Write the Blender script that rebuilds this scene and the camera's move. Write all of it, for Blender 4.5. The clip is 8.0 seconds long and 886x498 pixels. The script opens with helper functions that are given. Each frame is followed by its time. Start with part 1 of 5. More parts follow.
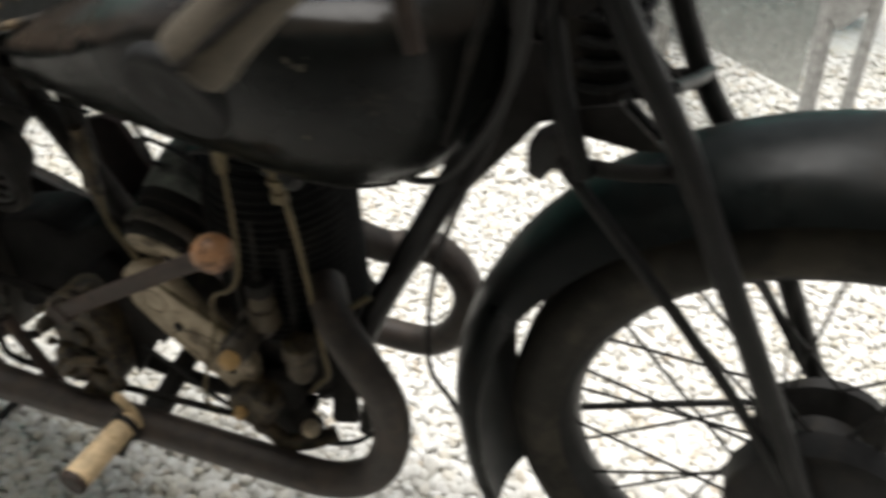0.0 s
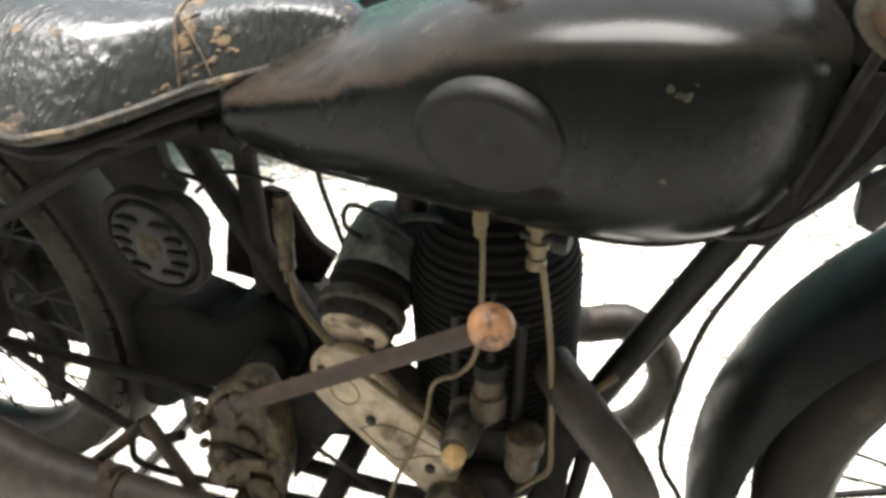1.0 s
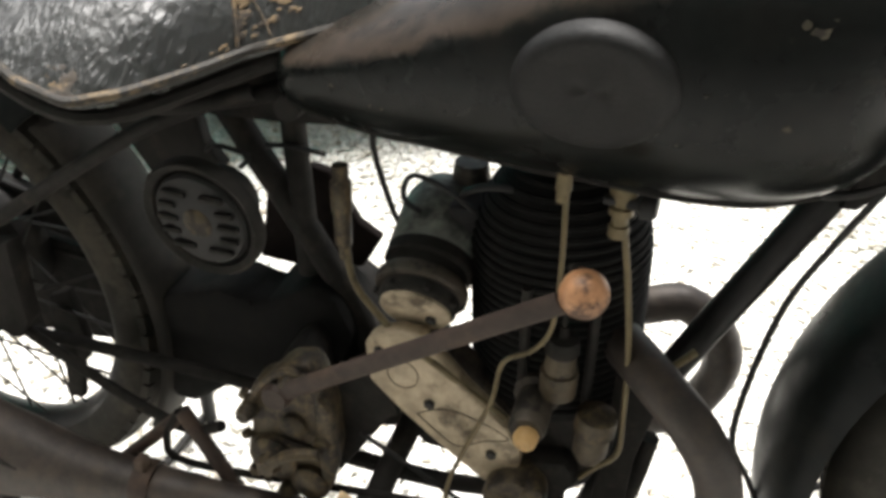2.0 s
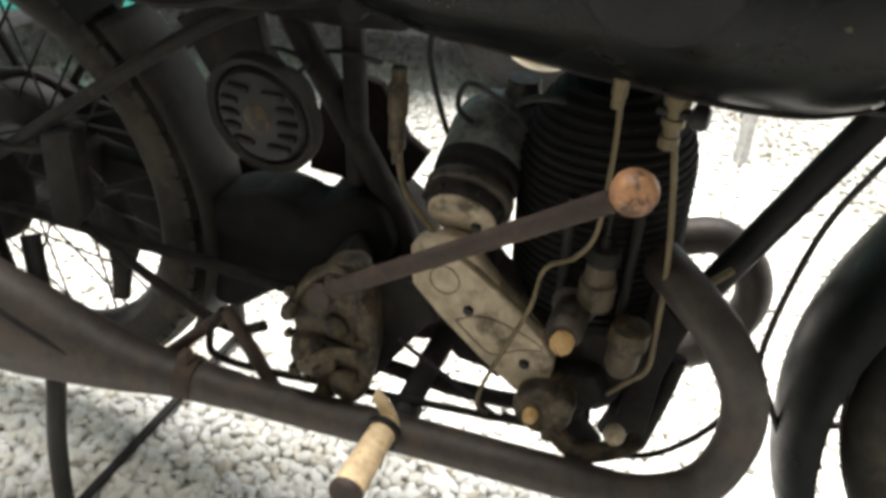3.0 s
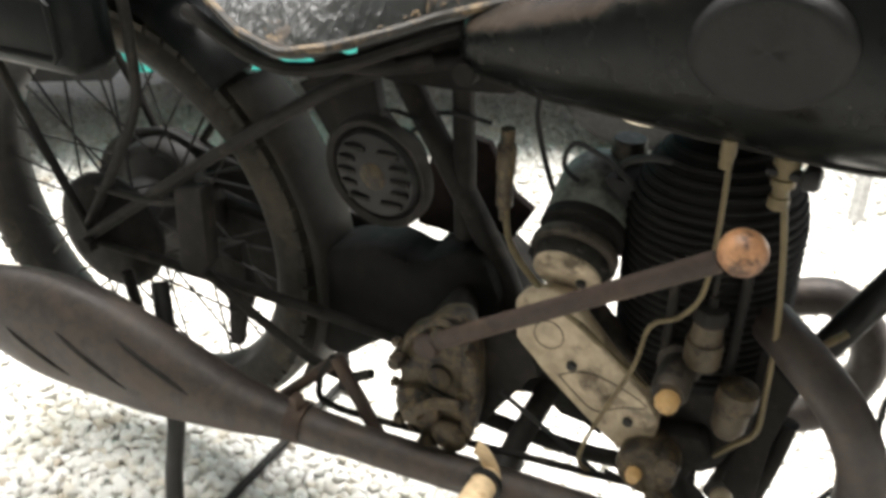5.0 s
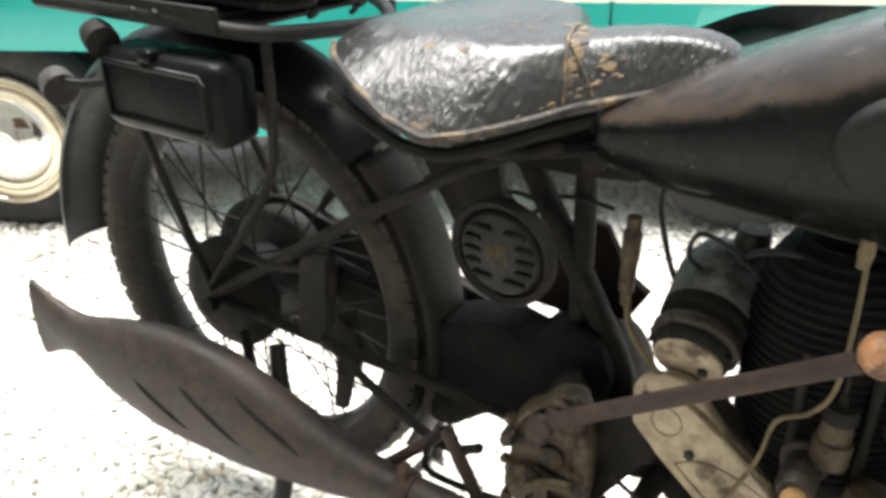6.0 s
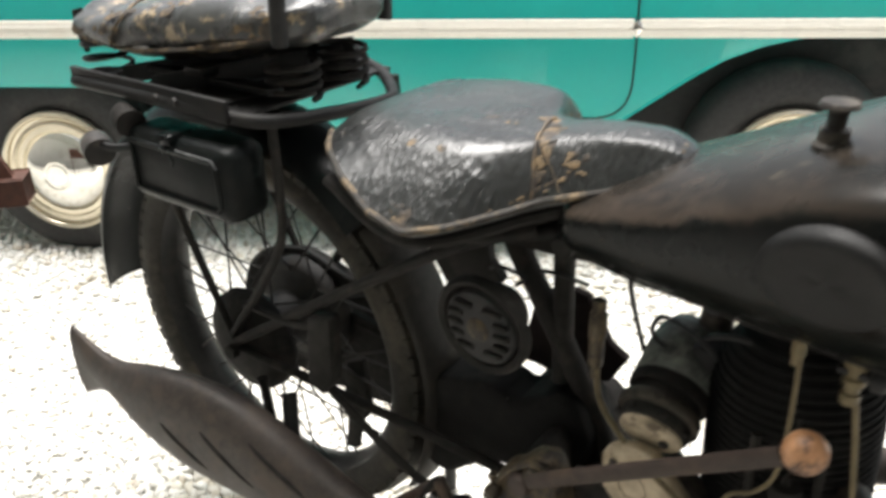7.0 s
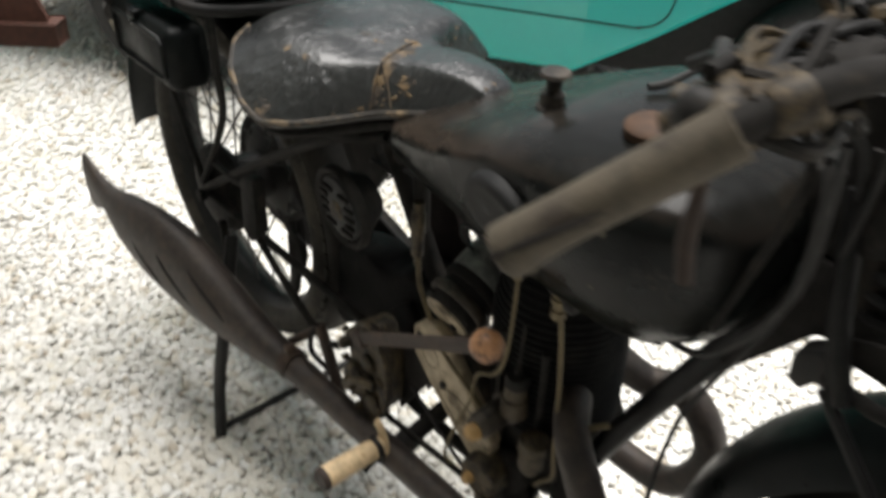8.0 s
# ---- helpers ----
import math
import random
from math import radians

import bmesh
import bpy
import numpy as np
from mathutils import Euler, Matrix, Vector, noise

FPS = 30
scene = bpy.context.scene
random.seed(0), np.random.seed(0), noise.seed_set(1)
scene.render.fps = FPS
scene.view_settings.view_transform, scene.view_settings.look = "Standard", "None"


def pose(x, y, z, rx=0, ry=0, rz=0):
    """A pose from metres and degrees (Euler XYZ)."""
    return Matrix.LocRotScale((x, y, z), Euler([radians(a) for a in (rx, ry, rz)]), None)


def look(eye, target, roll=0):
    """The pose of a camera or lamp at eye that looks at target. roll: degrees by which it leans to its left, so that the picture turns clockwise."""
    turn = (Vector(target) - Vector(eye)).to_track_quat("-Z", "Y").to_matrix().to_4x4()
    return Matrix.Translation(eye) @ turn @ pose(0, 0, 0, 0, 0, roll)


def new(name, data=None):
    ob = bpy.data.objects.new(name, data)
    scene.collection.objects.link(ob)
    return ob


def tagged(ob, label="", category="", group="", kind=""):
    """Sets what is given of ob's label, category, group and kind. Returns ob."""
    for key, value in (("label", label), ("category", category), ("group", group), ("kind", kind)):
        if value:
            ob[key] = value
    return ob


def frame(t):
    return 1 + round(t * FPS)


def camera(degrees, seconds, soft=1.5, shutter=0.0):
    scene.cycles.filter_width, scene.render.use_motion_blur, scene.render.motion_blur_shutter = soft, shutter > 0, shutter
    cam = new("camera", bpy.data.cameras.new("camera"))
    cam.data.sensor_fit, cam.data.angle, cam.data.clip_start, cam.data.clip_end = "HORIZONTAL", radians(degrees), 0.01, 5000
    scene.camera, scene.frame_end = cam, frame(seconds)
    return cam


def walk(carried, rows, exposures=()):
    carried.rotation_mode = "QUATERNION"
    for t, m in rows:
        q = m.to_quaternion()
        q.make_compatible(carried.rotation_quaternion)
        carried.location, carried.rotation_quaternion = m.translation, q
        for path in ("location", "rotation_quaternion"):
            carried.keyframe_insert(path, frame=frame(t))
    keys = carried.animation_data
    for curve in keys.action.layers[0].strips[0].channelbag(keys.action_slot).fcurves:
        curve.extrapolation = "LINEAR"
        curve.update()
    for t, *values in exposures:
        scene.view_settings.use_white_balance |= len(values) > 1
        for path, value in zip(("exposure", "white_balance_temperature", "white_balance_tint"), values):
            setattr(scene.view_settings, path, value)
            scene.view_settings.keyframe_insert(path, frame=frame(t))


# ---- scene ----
cam = camera(57.7, 8.0, soft=3.4, shutter=0.5)
PATH = [
    (0, (0.46, -0.654, 1.219), (0.003, 0.85, -0.018), 0.1),
    (0.3, (0.361, -0.684, 1.217), (-0.176, 0.844, 0.043), 0.1),
    (0.5, (0.265, -0.676, 1.188), (-0.248, 0.925, 0.104), -0.0),
    (0.7, (0.205, -0.696, 1.151), (-0.298, 0.959, 0.148), 0.8),
    (1, (0.161, -0.669, 1.138), (-0.252, 0.989, 0.098), 0.2),
    (1.5, (0.114, -0.662, 1.112), (-0.258, 1.013, 0.085), 0.6),
    (1.7, (0.091, -0.663, 1.101), (-0.273, 1.019, 0.08), 0.3),
    (3, (0.059, -0.738, 1.041), (-0.339, 0.899, -0.037), 3.5),
    (3.5, (0.059, -0.752, 1.017), (-0.349, 0.85, -0.109), 4.6),
    (4, (0.065, -0.749, 1.011), (-0.365, 0.845, -0.117), 4.6),
    (4.2, (0.073, -0.754, 1.015), (-0.416, 0.848, -0.078), 3.9),
    (5.3, (0.04, -0.764, 1.072), (-0.655, 0.86, 0.134), 0.1),
    (5.5, (0.027, -0.776, 1.08), (-0.715, 0.844, 0.172), 0.7),
    (6, (0.011, -0.796, 1.084), (-0.833, 0.812, 0.246), 0.4),
    (6.5, (0.022, -0.802, 1.119), (-0.887, 0.777, 0.296), -0.5),
    (7, (0.101, -0.786, 1.202), (-0.859, 0.754, 0.362), -1.0),
    (7.2, (0.147, -0.762, 1.253), (-0.806, 0.746, 0.349), -0.5),
    (7.5, (0.272, -0.721, 1.3), (-0.75, 0.719, 0.362), 0.5),
    (7.7, (0.363, -0.706, 1.312), (-0.699, 0.639, 0.282), 2.8),
    (8, (0.494, -0.682, 1.331), (-0.623, 0.538, 0.207), 3.2),
]
EXPOSURES = [(0.0, 0.25), (0.5, 1.36), (0.7, 1.6), (1.0, 1.75), (1.5, 1.45), (3.0, 1.22), (4.0, 1.27), (5.5, 1.68), (6.5, 1.68), (7.0, 1.18), (7.5, 0.98), (8.0, 0.5)]
walk(cam, [(t, look(eye, target, roll)) for t, eye, target, roll in PATH], EXPOSURES)

# ---- light ----
world = bpy.data.worlds.new("world")
scene.world = world
world.use_nodes = True
wn = world.node_tree
sky = wn.nodes.new("ShaderNodeTexSky")
sky.sky_type = "NISHITA"
sky.sun_disc = False
sky.sun_elevation = radians(80)
sky.sun_rotation = radians(-20)
grey = wn.nodes.new("ShaderNodeHueSaturation")
grey.inputs["Saturation"].default_value = 0.18
wn.links.new(sky.outputs["Color"], grey.inputs["Color"])
wn.links.new(grey.outputs["Color"], wn.nodes["Background"].inputs["Color"])
wn.nodes["Background"].inputs["Strength"].default_value = 0.09
sun_data = bpy.data.lights.new("sun", "SUN")
sun_data.energy, sun_data.angle, sun_data.color = 5.0, radians(46), (1.0, 0.965, 0.925)
sun = new("sun", sun_data)
sun.matrix_world = look((0, 0, 0), (0.10, -0.12, -1.0))


# ---- materials ----
def nodes_of(name):
    m = bpy.data.materials.new(name)
    m.use_nodes = True
    t = m.node_tree
    return m, t, t.nodes["Principled BSDF"]


def noise_node(t, scale, detail=4.0, rough=0.55, stretch=None):
    tc = t.nodes.new("ShaderNodeTexCoord")
    n = t.nodes.new("ShaderNodeTexNoise")
    n.inputs["Scale"].default_value, n.inputs["Detail"].default_value, n.inputs["Roughness"].default_value = scale, detail, rough
    if stretch:
        mp = t.nodes.new("ShaderNodeMapping")
        mp.inputs["Scale"].default_value = stretch
        t.links.new(tc.outputs["Object"], mp.inputs["Vector"])
        t.links.new(mp.outputs["Vector"], n.inputs["Vector"])
    else:
        t.links.new(tc.outputs["Object"], n.inputs["Vector"])
    return n


def ramp(t, source, stops):
    r = t.nodes.new("ShaderNodeValToRGB")
    e = r.color_ramp.elements
    while len(e) < len(stops):
        e.new(0.5)
    for el, (p, c) in zip(e, stops):
        el.position = p
        el.color = (*c, 1) if len(c) == 3 else c
    t.links.new(source, r.inputs["Fac"])
    return r


def mix(t, fac, a, b):
    m = t.nodes.new("ShaderNodeMix")
    m.data_type = "RGBA"
    t.links.new(fac, m.inputs["Factor"])
    for sock, v in ((m.inputs["A"], a), (m.inputs["B"], b)):
        if isinstance(v, tuple):
            sock.default_value = (*v, 1)
        else:
            t.links.new(v, sock)
    return m.outputs["Result"]


def bump(t, p, height, strength, distance=0.002):
    b = t.nodes.new("ShaderNodeBump")
    b.inputs["Strength"].default_value, b.inputs["Distance"].default_value = strength, distance
    t.links.new(height, b.inputs["Height"])
    t.links.new(b.outputs["Normal"], p.inputs["Normal"])


def worn(name, base, wear, rough=0.45, metal=0.0, amount=0.62, scale=9.0, fine=60.0, relief=0.25, dust=None, wear_rough=0.7, grain_depth=0.3):
    """A worn surface: base colour, patches of wear, a fine grain, uneven gloss."""
    m, t, p = nodes_of(name)
    big, small = noise_node(t, scale, 6.0, 0.65), noise_node(t, fine, 5.0, 0.6)
    mask = ramp(t, big.outputs["Fac"], [(amount - 0.06, (0, 0, 0)), (amount + 0.06, (1, 1, 1))])
    grain = ramp(t, small.outputs["Fac"], [(0.3, tuple(c * (1 - grain_depth) for c in base)), (0.7, tuple(min(1, c * (1 + grain_depth)) for c in base))])
    col = mix(t, mask.outputs["Color"], grain.outputs["Color"], wear)
    if dust:
        d = ramp(t, noise_node(t, scale * 2.7, 8.0, 0.7).outputs["Fac"], [(0.5, (0, 0, 0)), (0.75, (0.8, 0.8, 0.8))])
        col = mix(t, d.outputs["Color"], col, dust)
    t.links.new(col, p.inputs["Base Color"])
    rr = ramp(t, big.outputs["Fac"], [(0.35, (rough,) * 3), (0.75, (wear_rough,) * 3)])
    t.links.new(rr.outputs["Color"], p.inputs["Roughness"])
    p.inputs["Metallic"].default_value = metal
    if max(base) < 0.08 and not metal:
        p.inputs["Specular IOR Level"].default_value = 0.28
    bump(t, p, small.outputs["Fac"], relief, 0.001)
    return m


BLACK = worn("black_enamel", (0.011, 0.0108, 0.0105), (0.024, 0.021, 0.018), rough=0.36, amount=0.64)
BLACK.node_tree.nodes["Principled BSDF"].inputs["Specular IOR Level"].default_value = 0.2
TANK = worn("tank_enamel", (0.0055, 0.0065, 0.006), (0.010, 0.0095, 0.0085), rough=0.20, amount=0.62, scale=7.0, relief=0.06, dust=(0.0105, 0.0098, 0.0085), wear_rough=0.36, grain_depth=0.4)


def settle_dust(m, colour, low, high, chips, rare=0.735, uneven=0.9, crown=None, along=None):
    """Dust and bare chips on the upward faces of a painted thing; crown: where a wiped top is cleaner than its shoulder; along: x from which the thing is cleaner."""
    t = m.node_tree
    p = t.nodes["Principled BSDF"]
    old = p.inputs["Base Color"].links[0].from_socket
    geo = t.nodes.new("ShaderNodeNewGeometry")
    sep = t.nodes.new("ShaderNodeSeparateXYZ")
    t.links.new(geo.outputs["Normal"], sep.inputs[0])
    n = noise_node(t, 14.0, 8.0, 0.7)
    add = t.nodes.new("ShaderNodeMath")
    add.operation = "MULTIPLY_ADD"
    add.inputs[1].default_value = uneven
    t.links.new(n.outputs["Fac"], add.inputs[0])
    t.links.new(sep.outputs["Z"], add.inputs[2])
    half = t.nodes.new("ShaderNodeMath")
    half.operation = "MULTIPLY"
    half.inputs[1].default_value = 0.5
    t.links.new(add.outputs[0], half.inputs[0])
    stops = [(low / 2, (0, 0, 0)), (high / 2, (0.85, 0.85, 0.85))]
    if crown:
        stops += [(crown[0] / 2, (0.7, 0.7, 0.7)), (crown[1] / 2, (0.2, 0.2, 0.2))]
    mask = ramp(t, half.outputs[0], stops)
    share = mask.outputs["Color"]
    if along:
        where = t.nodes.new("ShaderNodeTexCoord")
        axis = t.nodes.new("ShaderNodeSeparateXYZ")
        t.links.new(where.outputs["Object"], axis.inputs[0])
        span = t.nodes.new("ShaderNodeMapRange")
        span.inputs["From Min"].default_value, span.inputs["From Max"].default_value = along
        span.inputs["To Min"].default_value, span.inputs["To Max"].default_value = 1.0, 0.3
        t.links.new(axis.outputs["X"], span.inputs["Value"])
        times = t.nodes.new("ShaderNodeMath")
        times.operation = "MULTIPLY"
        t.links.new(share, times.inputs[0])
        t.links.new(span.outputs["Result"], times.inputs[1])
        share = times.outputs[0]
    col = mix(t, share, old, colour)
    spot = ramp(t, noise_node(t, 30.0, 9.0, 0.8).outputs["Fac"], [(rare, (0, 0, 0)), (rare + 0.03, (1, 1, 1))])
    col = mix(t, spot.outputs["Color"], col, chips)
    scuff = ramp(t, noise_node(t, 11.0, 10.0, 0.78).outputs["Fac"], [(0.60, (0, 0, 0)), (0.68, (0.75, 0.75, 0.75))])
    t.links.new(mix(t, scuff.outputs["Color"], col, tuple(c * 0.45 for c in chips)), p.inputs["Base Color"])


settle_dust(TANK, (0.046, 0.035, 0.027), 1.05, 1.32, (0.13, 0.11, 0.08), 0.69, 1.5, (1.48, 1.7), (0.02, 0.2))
TANK.node_tree.nodes["Principled BSDF"].inputs["Specular IOR Level"].default_value = 0.14

FENDER = worn("fender_enamel", (0.0045, 0.006, 0.0058), (0.016, 0.015, 0.013), rough=0.2, amount=0.64, scale=8.0, dust=(0.010, 0.010, 0.009))
FENDER.node_tree.nodes["Principled BSDF"].inputs["Specular IOR Level"].default_value = 0.14
GREASE = worn("greasy_iron", (0.016, 0.015, 0.014), (0.030, 0.026, 0.021), rough=0.55, amount=0.58, scale=22.0, relief=0.5)
FIN = worn("black_iron", (0.0075, 0.0072, 0.0068), (0.014, 0.0125, 0.0105), rough=0.85, scale=18.0)
FIN.node_tree.nodes["Principled BSDF"].inputs["Specular IOR Level"].default_value = 0.15
RUST = worn("brown_steel", (0.039, 0.027, 0.0215), (0.066, 0.044, 0.031), rough=0.6, amount=0.58, scale=14.0, relief=0.35)
CAP_RUST = worn("rusty_cap", (0.072, 0.040, 0.024), (0.05, 0.03, 0.02), rough=0.7, amount=0.55, scale=40.0, relief=0.5)
PIPE = worn("exhaust_steel", (0.037, 0.0295, 0.025), (0.062, 0.047, 0.037), rough=0.48, amount=0.56, scale=16.0, relief=0.5, metal=0.2, dust=(0.066, 0.050, 0.037))
ALU = worn("dirty_aluminium", (0.36, 0.295, 0.205), (0.09, 0.068, 0.042), rough=0.48, amount=0.61, scale=24.0, relief=0.5, metal=0.15, dust=(0.20, 0.15, 0.092))
ALU_DARK = worn("oily_aluminium", (0.075, 0.062, 0.047), (0.018, 0.015, 0.012), rough=0.5, amount=0.5, scale=30.0, relief=0.6, metal=0.3)
BRASS = worn("tarnished_pipe", (0.14, 0.11, 0.06), (0.055, 0.042, 0.024), rough=0.45, amount=0.6, scale=30.0, metal=0.5)
COPPER = worn("yellow_cap", (0.42, 0.26, 0.1), (0.2, 0.12, 0.05), rough=0.5, amount=0.6, scale=60.0)
RUBBER = worn("tyre_rubber", (0.02, 0.018, 0.014), (0.05, 0.043, 0.032), rough=0.75, amount=0.56, scale=12.0, relief=0.5, dust=(0.04, 0.036, 0.029))
settle_dust(RUBBER, (0.045, 0.039, 0.03), 1.1, 1.6, (0.04, 0.035, 0.028), 0.69)
POT = worn("oily_brown_pot", (0.065, 0.050, 0.031), (0.025, 0.02, 0.014), rough=0.5, amount=0.54, scale=36.0, relief=0.5, dust=(0.10, 0.078, 0.048))
GUARD = worn("dusty_guard", (0.016, 0.0142, 0.0115), (0.034, 0.029, 0.022), rough=0.65, amount=0.58, scale=10.0, dust=(0.022, 0.019, 0.015))
CHIP = worn("bare_chip", (0.075, 0.065, 0.045), (0.03, 0.026, 0.02), rough=0.6, amount=0.52, scale=90.0)
PAD = worn("knee_rubber", (0.0078, 0.0078, 0.0076), (0.013, 0.0125, 0.012), rough=0.55, amount=0.6, scale=30.0, fine=240.0, relief=0.7)
LEATHER_WORN = (0.28, 0.18, 0.08)
GRIP = worn("old_rubber_grip", (0.085, 0.069, 0.047), (0.036, 0.027, 0.018), rough=0.7, amount=0.56, scale=30.0, relief=0.9)
PEG = worn("cream_rubber", (0.56, 0.42, 0.25), (0.30, 0.19, 0.09), rough=0.65, amount=0.62, scale=45.0, relief=0.5)
WOOD = worn("wood_knob", (0.38, 0.19, 0.09), (0.09, 0.045, 0.024), rough=0.35, amount=0.52, scale=45.0, relief=0.2)
CHROME = worn("chrome", (0.75, 0.73, 0.68), (0.5, 0.47, 0.4), rough=0.06, wear_rough=0.2, amount=0.68, scale=20.0, relief=0.0, metal=1.0, grain_depth=0.02)
TRIM_RING = worn("cream_ring", (0.66, 0.60, 0.48), (0.5, 0.43, 0.32), rough=0.12, wear_rough=0.3, amount=0.66, scale=15.0, relief=0.0, metal=0.85, grain_depth=0.03)
TURQ = worn("turquoise_paint", (0.02, 0.375, 0.34), (0.023, 0.40, 0.36), rough=0.16, wear_rough=0.28, amount=0.6, scale=2.5, relief=0.0, grain_depth=0.02)
TRIM = worn("white_trim", (0.8, 0.77, 0.7), (0.74, 0.7, 0.62), rough=0.2, amount=0.65, scale=8.0, relief=0.0, grain_depth=0.03)
UNDER = worn("black_underbody", (0.012, 0.012, 0.012), (0.03, 0.028, 0.026), rough=0.7, scale=5.0)
SOOT = worn("oily_black_iron", (0.018, 0.0165, 0.015), (0.031, 0.027, 0.022), rough=0.8, amount=0.6, scale=26.0, relief=0.6)
SOOT.node_tree.nodes["Principled BSDF"].inputs["Specular IOR Level"].default_value = 0.15
BUS_TYRE = worn("bus_tyre", (0.028, 0.028, 0.028), (0.05, 0.048, 0.045), rough=0.7, scale=8.0)
SEAM = worn("dark_seam", (0.01, 0.04, 0.035), (0.015, 0.05, 0.045), rough=0.6)
SIGN_METAL = worn("galvanised_sheet", (0.42, 0.43, 0.415), (0.33, 0.34, 0.33), rough=0.22, wear_rough=0.4, amount=0.6, scale=5.0, metal=0.6, relief=0.08)
SIGN_LEG = worn("grey_leg_steel", (0.31, 0.305, 0.29), (0.22, 0.215, 0.20), rough=0.5, scale=20.0)
CASE_BROWN = worn("dark_brown_case", (0.014, 0.010, 0.009), (0.010, 0.008, 0.0075), rough=0.75, scale=20.0)
CASE_BROWN.node_tree.nodes["Principled BSDF"].inputs["Specular IOR Level"].default_value = 0.1
BROWN_WOOD = worn("brown_wood", (0.075, 0.032, 0.022), (0.04, 0.02, 0.014), rough=0.6, scale=14.0)
CAP_GREY = worn("dusty_grey_green", (0.12, 0.128, 0.112), (0.03, 0.031, 0.028), rough=0.5, amount=0.52, scale=22.0, dust=(0.2, 0.21, 0.18))
LAMP = worn("dusty_brown_lamp", (0.026, 0.023, 0.021), (0.05, 0.043, 0.038), rough=0.5, amount=0.55, scale=30.0)
GEAR = worn("oil_caked_casting", (0.052, 0.039, 0.022), (0.015, 0.012, 0.009), rough=0.5, amount=0.52, scale=34.0, relief=0.8, dust=(0.15, 0.105, 0.052))
CABLE = worn("black_cable", (0.02, 0.0195, 0.019), (0.025, 0.022, 0.02), rough=0.6, scale=40.0)


EDGE = worn("scuffed_edge", (0.035, 0.032, 0.028), (0.19, 0.14, 0.085), rough=0.5, amount=0.55, scale=34.0, relief=0.3)


def leather(name, base, wear, amount, ripple=0.8):
    """Old leather: smooth tone, fine pores, short ripples across the length, bare scuffs."""
    m, t, p = nodes_of(name)
    wide = noise_node(t, 9.0, 6.0, 0.65)
    crease = noise_node(t, 125.0, 3.0, 0.55, (1.4, 0.5, 0.4))
    fine = noise_node(t, 420.0, 3.0, 0.5)
    grain = ramp(t, fine.outputs["Fac"], [(0.3, tuple(c * 0.8 for c in base)), (0.7, tuple(c * 1.25 for c in base))])
    tone = mix(t, ramp(t, wide.outputs["Fac"], [(0.4, (0, 0, 0)), (0.7, (1, 1, 1))]).outputs["Color"], grain.outputs["Color"], tuple(c * 1.7 for c in base))
    spots = ramp(t, noise_node(t, 26.0, 9.0, 0.75).outputs["Fac"], [(amount, (0, 0, 0)), (amount + 0.05, (1, 1, 1))])
    t.links.new(mix(t, spots.outputs["Color"], tone, wear), p.inputs["Base Color"])
    t.links.new(ramp(t, wide.outputs["Fac"], [(0.35, (0.24,) * 3), (0.7, (0.42,) * 3)]).outputs["Color"], p.inputs["Roughness"])
    where = ramp(t, noise_node(t, 13.0, 3.0, 0.5).outputs["Fac"], [(0.40, (0.08, 0.08, 0.08)), (0.58, (1, 1, 1))])
    both = t.nodes.new("ShaderNodeMath")
    both.operation = "MULTIPLY"
    t.links.new(crease.outputs["Fac"], both.inputs[0])
    t.links.new(where.outputs["Color"], both.inputs[1])
    add = t.nodes.new("ShaderNodeMath")
    add.operation = "MULTIPLY_ADD"
    add.inputs[1].default_value = 0.08
    t.links.new(fine.outputs["Fac"], add.inputs[0])
    t.links.new(both.outputs[0], add.inputs[2])
    p.inputs["Coat Weight"].default_value, p.inputs["Coat Roughness"].default_value = 0.34, 0.36
    bump(t, p, add.outputs[0], ripple, 0.006)
    return m


SADDLE = leather("black_leather", (0.0105, 0.0115, 0.0112), LEATHER_WORN, 0.73, 0.8)
PILLION = leather("worn_leather", (0.026, 0.027, 0.0265), (0.30, 0.23, 0.14), 0.56, 0.6)
STITCH = worn("bare_leather_seam", (0.21, 0.145, 0.075), (0.045, 0.036, 0.028), rough=0.7, amount=0.47, scale=60.0, relief=0.6)


def gravel_material(name, flat):
    m, t, p = nodes_of(name)
    info = t.nodes.new("ShaderNodeNewGeometry" if not flat else "ShaderNodeTexVoronoi")
    if flat:
        tc = t.nodes.new("ShaderNodeTexCoord")
        info.inputs["Scale"].default_value = 42.0
        t.links.new(tc.outputs["Object"], info.inputs["Vector"])
        src = info.outputs["Color"]
        bump(t, p, info.outputs["Distance"], 0.9, 0.012)
    else:
        src = info.outputs["Random Per Island"]
        bump(t, p, noise_node(t, 260.0, 4.0).outputs["Fac"], 0.25, 0.001)
    tint = ramp(t, src, [(0.0, (0.60, 0.58, 0.53)), (0.3, (0.74, 0.73, 0.69)), (0.72, (0.82, 0.81, 0.78)), (0.93, (0.70, 0.66, 0.57)), (1.0, (0.48, 0.42, 0.34))])
    stain = ramp(t, noise_node(t, 2.2, 6.0, 0.65).outputs["Fac"], [(0.54, (0, 0, 0)), (0.74, (0.6, 0.6, 0.6))])
    t.links.new(mix(t, stain.outputs["Color"], tint.outputs["Color"], (0.46, 0.44, 0.34)), p.inputs["Base Color"])
    p.inputs["Roughness"].default_value = 0.75
    return m


GRAVEL, GRAVEL_SHEET = gravel_material("white_pebble", False), gravel_material("gravel_bed", True)


